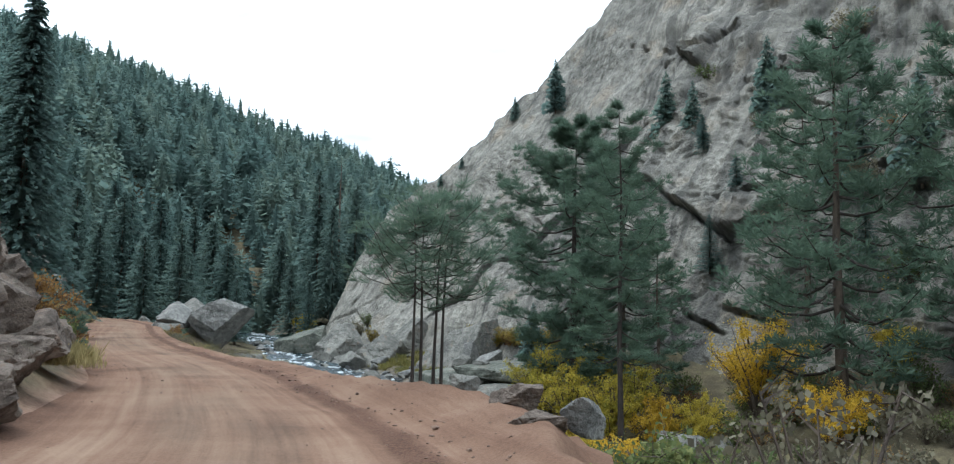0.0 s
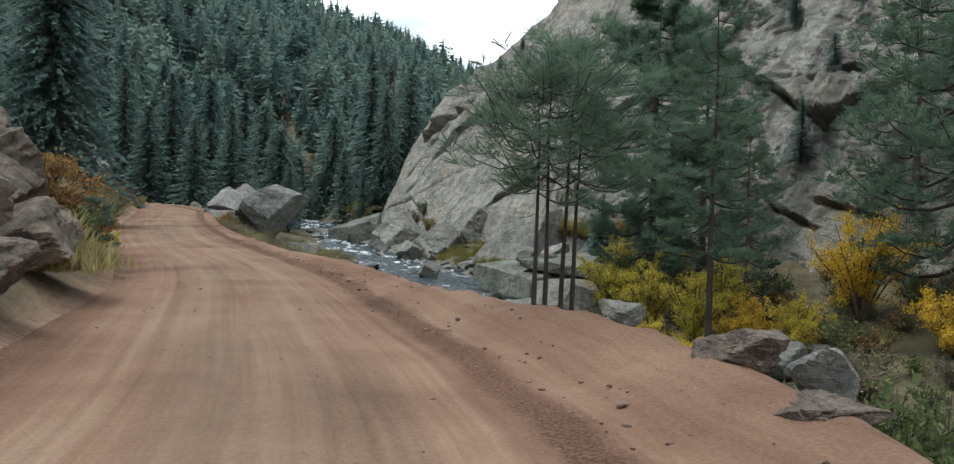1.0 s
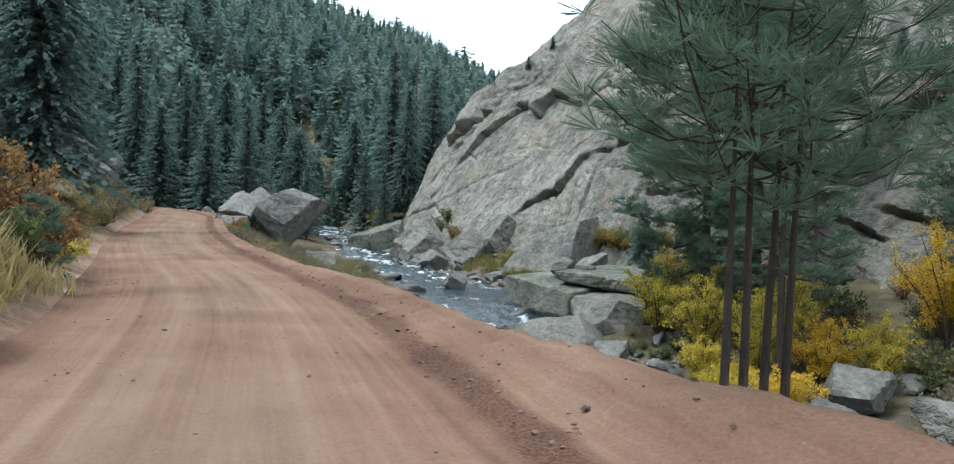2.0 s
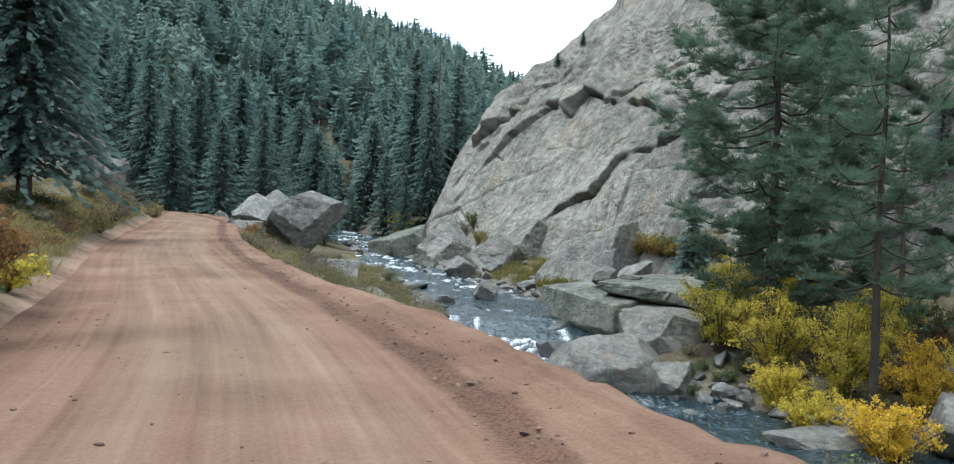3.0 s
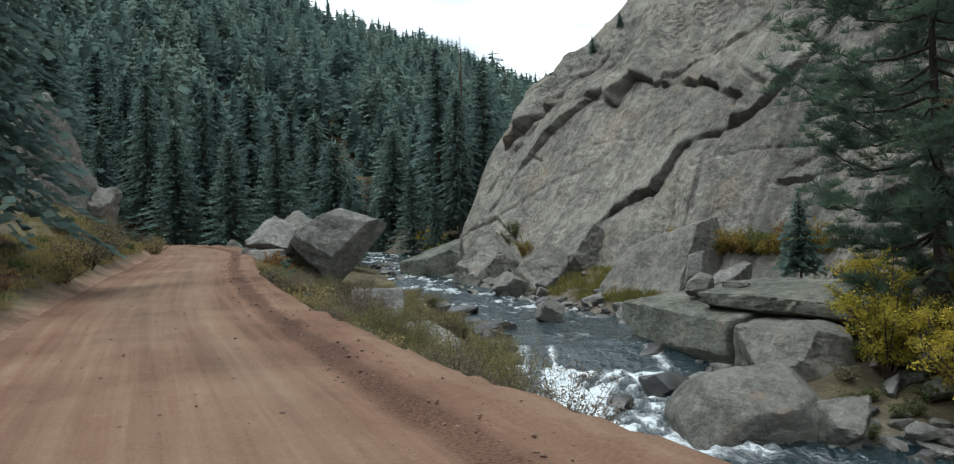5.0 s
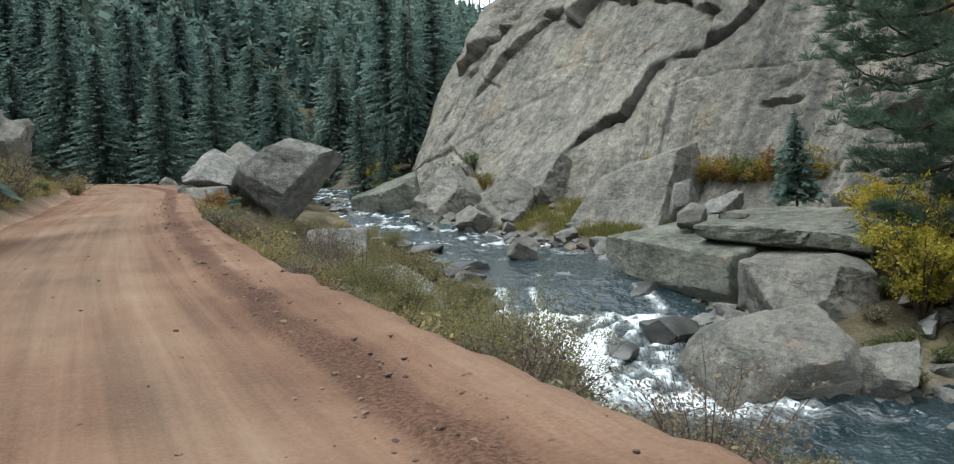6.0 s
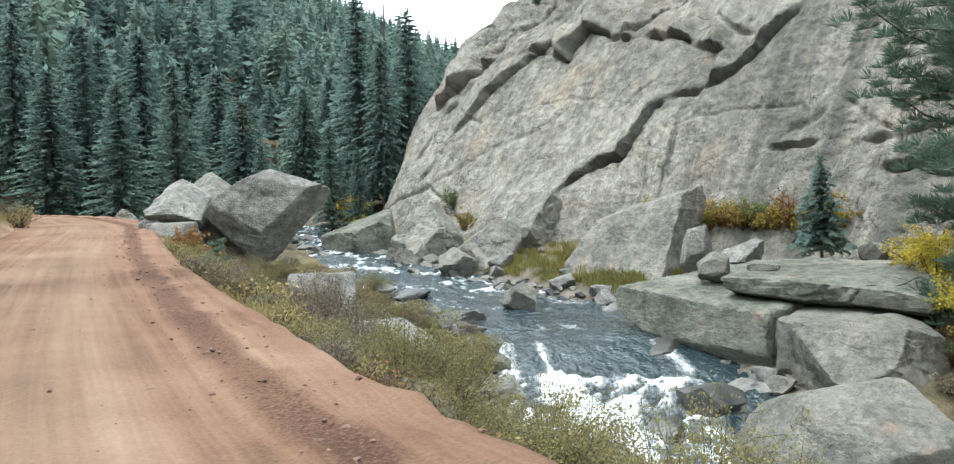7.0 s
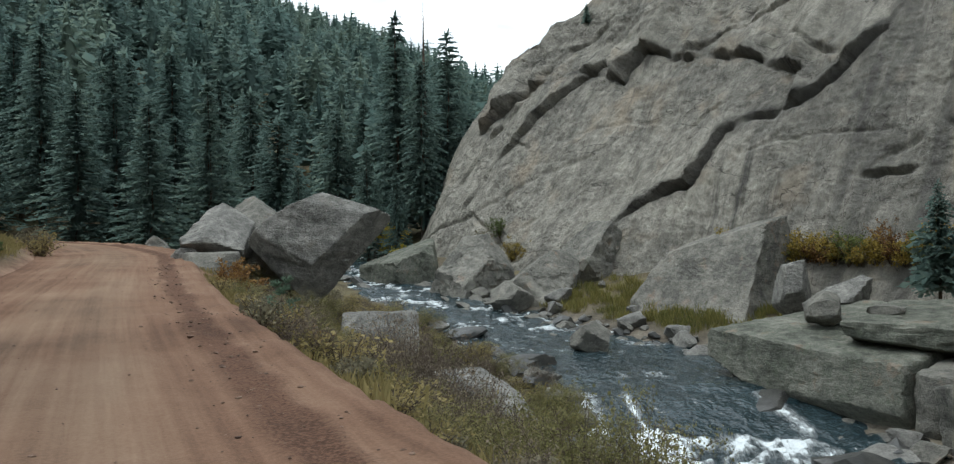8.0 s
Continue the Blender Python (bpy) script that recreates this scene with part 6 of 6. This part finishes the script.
for k, (a, b) in enumerate(cover):
    s = rng.uniform(0.4, 0.8)
    made = copy_thing(BRUSH[(1, 0, 1, 2)[k % 4]], pose(0, 0, 0))
    made.matrix_world = pose(a, b, ground_at(a, b) - 0.05, 0, 0, rng.uniform(0, 360)) @ Matrix.Diagonal((s * 1.2, s * 1.2, s, 1))
# leafy shrubs crowding the shoulder's foot
LEAFY = [shrub_kind("leafy_shrub", 1.6, 1.0, 797, "olive green small-leaved shrub below the road shoulder", M_GREENBUSH, 3600, 0.05, 22, thin=0.42),
         shrub_kind("leafy_shrub", 1.5, 1.0, 798, "dry straw and brown shrub below the road shoulder", M_SAGE, 3200, 0.05, 26, thin=0.3)]
for k in range(26):
    a, b = 2.3 + 7.0 * (k * 0.618 % 1), 6.5 + 14 * ((k * 0.377 + 0.1) % 1)
    s = 0.85 + 0.7 * (k * 0.73 % 1)
    made = LEAFY[k] if k < 2 else copy_thing(LEAFY[(0, 1, 0)[k % 3]], pose(0, 0, 0))
    made.matrix_world = pose(a, b, ground_at(a, b) - 0.05, 0, 0, k * 67) @ Matrix.Diagonal((s, s, s * 1.25, 1))

# low shrubs along both road edges
KINDS = [shrub_kind("sage_shrub", 0.65, 0.5, 720, "dry grey-green sage shrub on the road bank", M_SAGE, 1500, 0.06, 16),
         shrub_kind("brown_shrub", 0.9, 0.65, 721, "bare brown twiggy shrub on the road bank", M_RUST, 700, 0.05, 22),
         shrub_kind("grey_shrub", 0.55, 0.45, 722, "pale grey-green low shrub on the road bank", M_GREENBUSH, 1400, 0.05, 14)]
for k, kd in enumerate(KINDS):
    put(kd, (-10.2, -10.6, -17.4)[k], (38.4, 40.8, 56.0)[k])
rng = np.random.default_rng(9)
crest_pts = curve_line(ROAD, 0.5)
crest_t = np.gradient(crest_pts[:, :2], axis=0)
crest_t /= np.linalg.norm(crest_t, axis=1)[:, None]
for k in range(95):
    i = rng.integers(len(crest_pts))
    while not (30 < crest_pts[i, 1] < 72):
        i = rng.integers(len(crest_pts))
    right_side = k % 5 < 2
    d = crest_pts[i, 3] + (rng.uniform(1.5, 4.0) if right_side else -2 * crest_pts[i, 3] - rng.uniform(1.1, 3.5))
    a, b = crest_pts[i, 0] + crest_t[i, 1] * d, crest_pts[i, 1] - crest_t[i, 0] * d
    s = rng.uniform(0.6, 1.25)
    made = copy_thing(KINDS[rng.integers(3)], pose(0, 0, 0))
    made.matrix_world = pose(a, b, ground_at(a, b) - 0.04, 0, 0, rng.uniform(0, 360)) @ Matrix.Diagonal((s, s, s, 1))


def grass_field(name, places, blades, height, label, seed, material):
    rng = np.random.default_rng(seed)
    P = np.repeat(np.array(places), blades, axis=0)
    n = len(P)
    base = P[:, :3] + np.stack([rng.normal(size=n) * 0.13 * P[:, 3], rng.normal(size=n) * 0.13 * P[:, 3], np.full(n, -0.03)], 1)
    w = np.stack([rng.normal(size=n) * 0.35, rng.normal(size=n) * 0.35, np.ones(n)], 1) * (height * P[:, 3] * rng.uniform(0.4, 1.1, n))[:, None]
    a = rng.uniform(0, 6.28, n)
    v, f = kites(base, w, np.stack([np.cos(a), np.sin(a), 0 * a], 1) * 0.012 * P[:, 3:4])
    ob = new(name, fast_mesh(name, v, f, material))
    return tagged(ob, label, "grass", kind="stuff")


tufts = []
for a, b in scatter(520, -24, 4, 24, 76, 35, lambda x, y, dr, dv, hv: (dr > 1.4) & (dr < 10) & (dv < -hv - 0.3)):
    tufts.append((a, b, ground_at(a, b), rng.uniform(1.0, 2.0)))
for k in range(900):
    i = rng.integers(len(crest_pts))
    while not (8 < crest_pts[i, 1] < 78):
        i = rng.integers(len(crest_pts))
    right_side = rng.random() < 0.45
    d = crest_pts[i, 3] + (rng.uniform(1.25, 4.6) if right_side else -2 * crest_pts[i, 3] - rng.uniform(1.3, 4.8))
    a, b = crest_pts[i, 0] + crest_t[i, 1] * d, crest_pts[i, 1] - crest_t[i, 0] * d
    if b < 34 and rng.random() < (0.9 if right_side else 0.75):
        continue
    tufts.append((a, b, ground_at(a, b), rng.uniform(0.6, 1.3)))
for k in range(420):
    i = rng.integers(len(crest_pts))
    while not (33 < crest_pts[i, 1] < 82):
        i = rng.integers(len(crest_pts))
    d = -crest_pts[i, 3] - rng.uniform(1.0, 3.2)
    a, b = crest_pts[i, 0] + crest_t[i, 1] * d, crest_pts[i, 1] - crest_t[i, 0] * d
    tufts.append((a, b, ground_at(a, b), rng.uniform(0.8, 1.7)))
grass_field("dry_grass", tufts, 60, 0.22, "tufts of dry straw-coloured grass along the road", 21, M_GRASS)
tufts = [(-10.9 + rng.normal() * 0.3, 22.4 + rng.normal() * 0.5, 0, rng.uniform(1.2, 1.9)) for _ in range(26)]
tufts = [(a, b, ground_at(a, b) + 0.15, s) for a, b, _z, s in tufts]
tufts += [(-8.9 + rng.normal() * 0.25, 19.3 + rng.normal() * 0.4, 0.85, rng.uniform(1.1, 1.7)) for _ in range(22)]
for k in range(120):
    b = rng.uniform(9, 27)
    a = -6.5 - 0.27 * (b - 8.5) - 0.009 * (b - 8.5) ** 2 - rng.uniform(0, 3.5)
    tufts.append((a, b, ground_at(a, b) + rng.uniform(0, 0.3), rng.uniform(0.5, 1.2)))
grass_field("tall_grass", tufts, 70, 0.33, "tall pale yellow grass in the rocky bank", 22, M_GRASS)
shore = []
for k in range(420):
    a, b = rng.uniform(-13, 4), rng.uniform(86, 101)
    dv, ev, _r = along(RIVER, np.array([a]), np.array([b]))
    if ev[0, 1] + 1.5 < dv[0] < ev[0, 1] + 7:
        shore.append((a, b, ground_at(a, b), rng.uniform(1.2, 2.2)))
M_OLIVE = foliage("olive_grass", [(0.07, 0.085, 0.03), (0.16, 0.155, 0.05), (0.30, 0.25, 0.09)], 0.4)
grass_field("shore_grass", shore, 64, 0.36, "olive and straw grass on the far shore", 23, M_OLIVE)

# gravel and clods on the road
rng = np.random.default_rng(13)
gp, gf = ball(1)
gv_, gfa, n = [], [], 0
for k in range(7000):
    i = rng.integers(len(run) - 1)
    j = rng.integers(2, len(lat) - 4) if k % 2 else rng.integers(44, 54)
    if not 2 < RY[i, j] < 70:
        continue
    s = 0.007 + 0.02 * rng.random() ** 5 + (0.010 if rng.random() < 0.01 else 0) + (0.022 * rng.random() ** 3 if abs(lat[j] - 1.03) < 0.12 else 0)
    shape = gp * (1 + 0.35 * rng.normal(size=(len(gp), 1)).clip(-1, 1)) * s * np.array([1.2, 1, 0.7])
    gv_.append(shape + (RX[i, j] + rng.normal() * 0.05, RY[i, j] + rng.normal() * 0.12, RZ[i, j] + s * 0.05))
    gfa.append(gf + n)
    n += len(gp)
M_GRIT = surface("gravel", [(0.075, 0.048, 0.036), (0.125, 0.08, 0.058), (0.185, 0.125, 0.09)], 8.0, bump=0, island=0.5)
gravel_ob = new("road_gravel", fast_mesh("road_gravel", np.concatenate(gv_), np.concatenate(gfa), M_GRIT))
tagged(gravel_ob, "loose gravel and small stones on the dirt road", "gravel", kind="stuff")
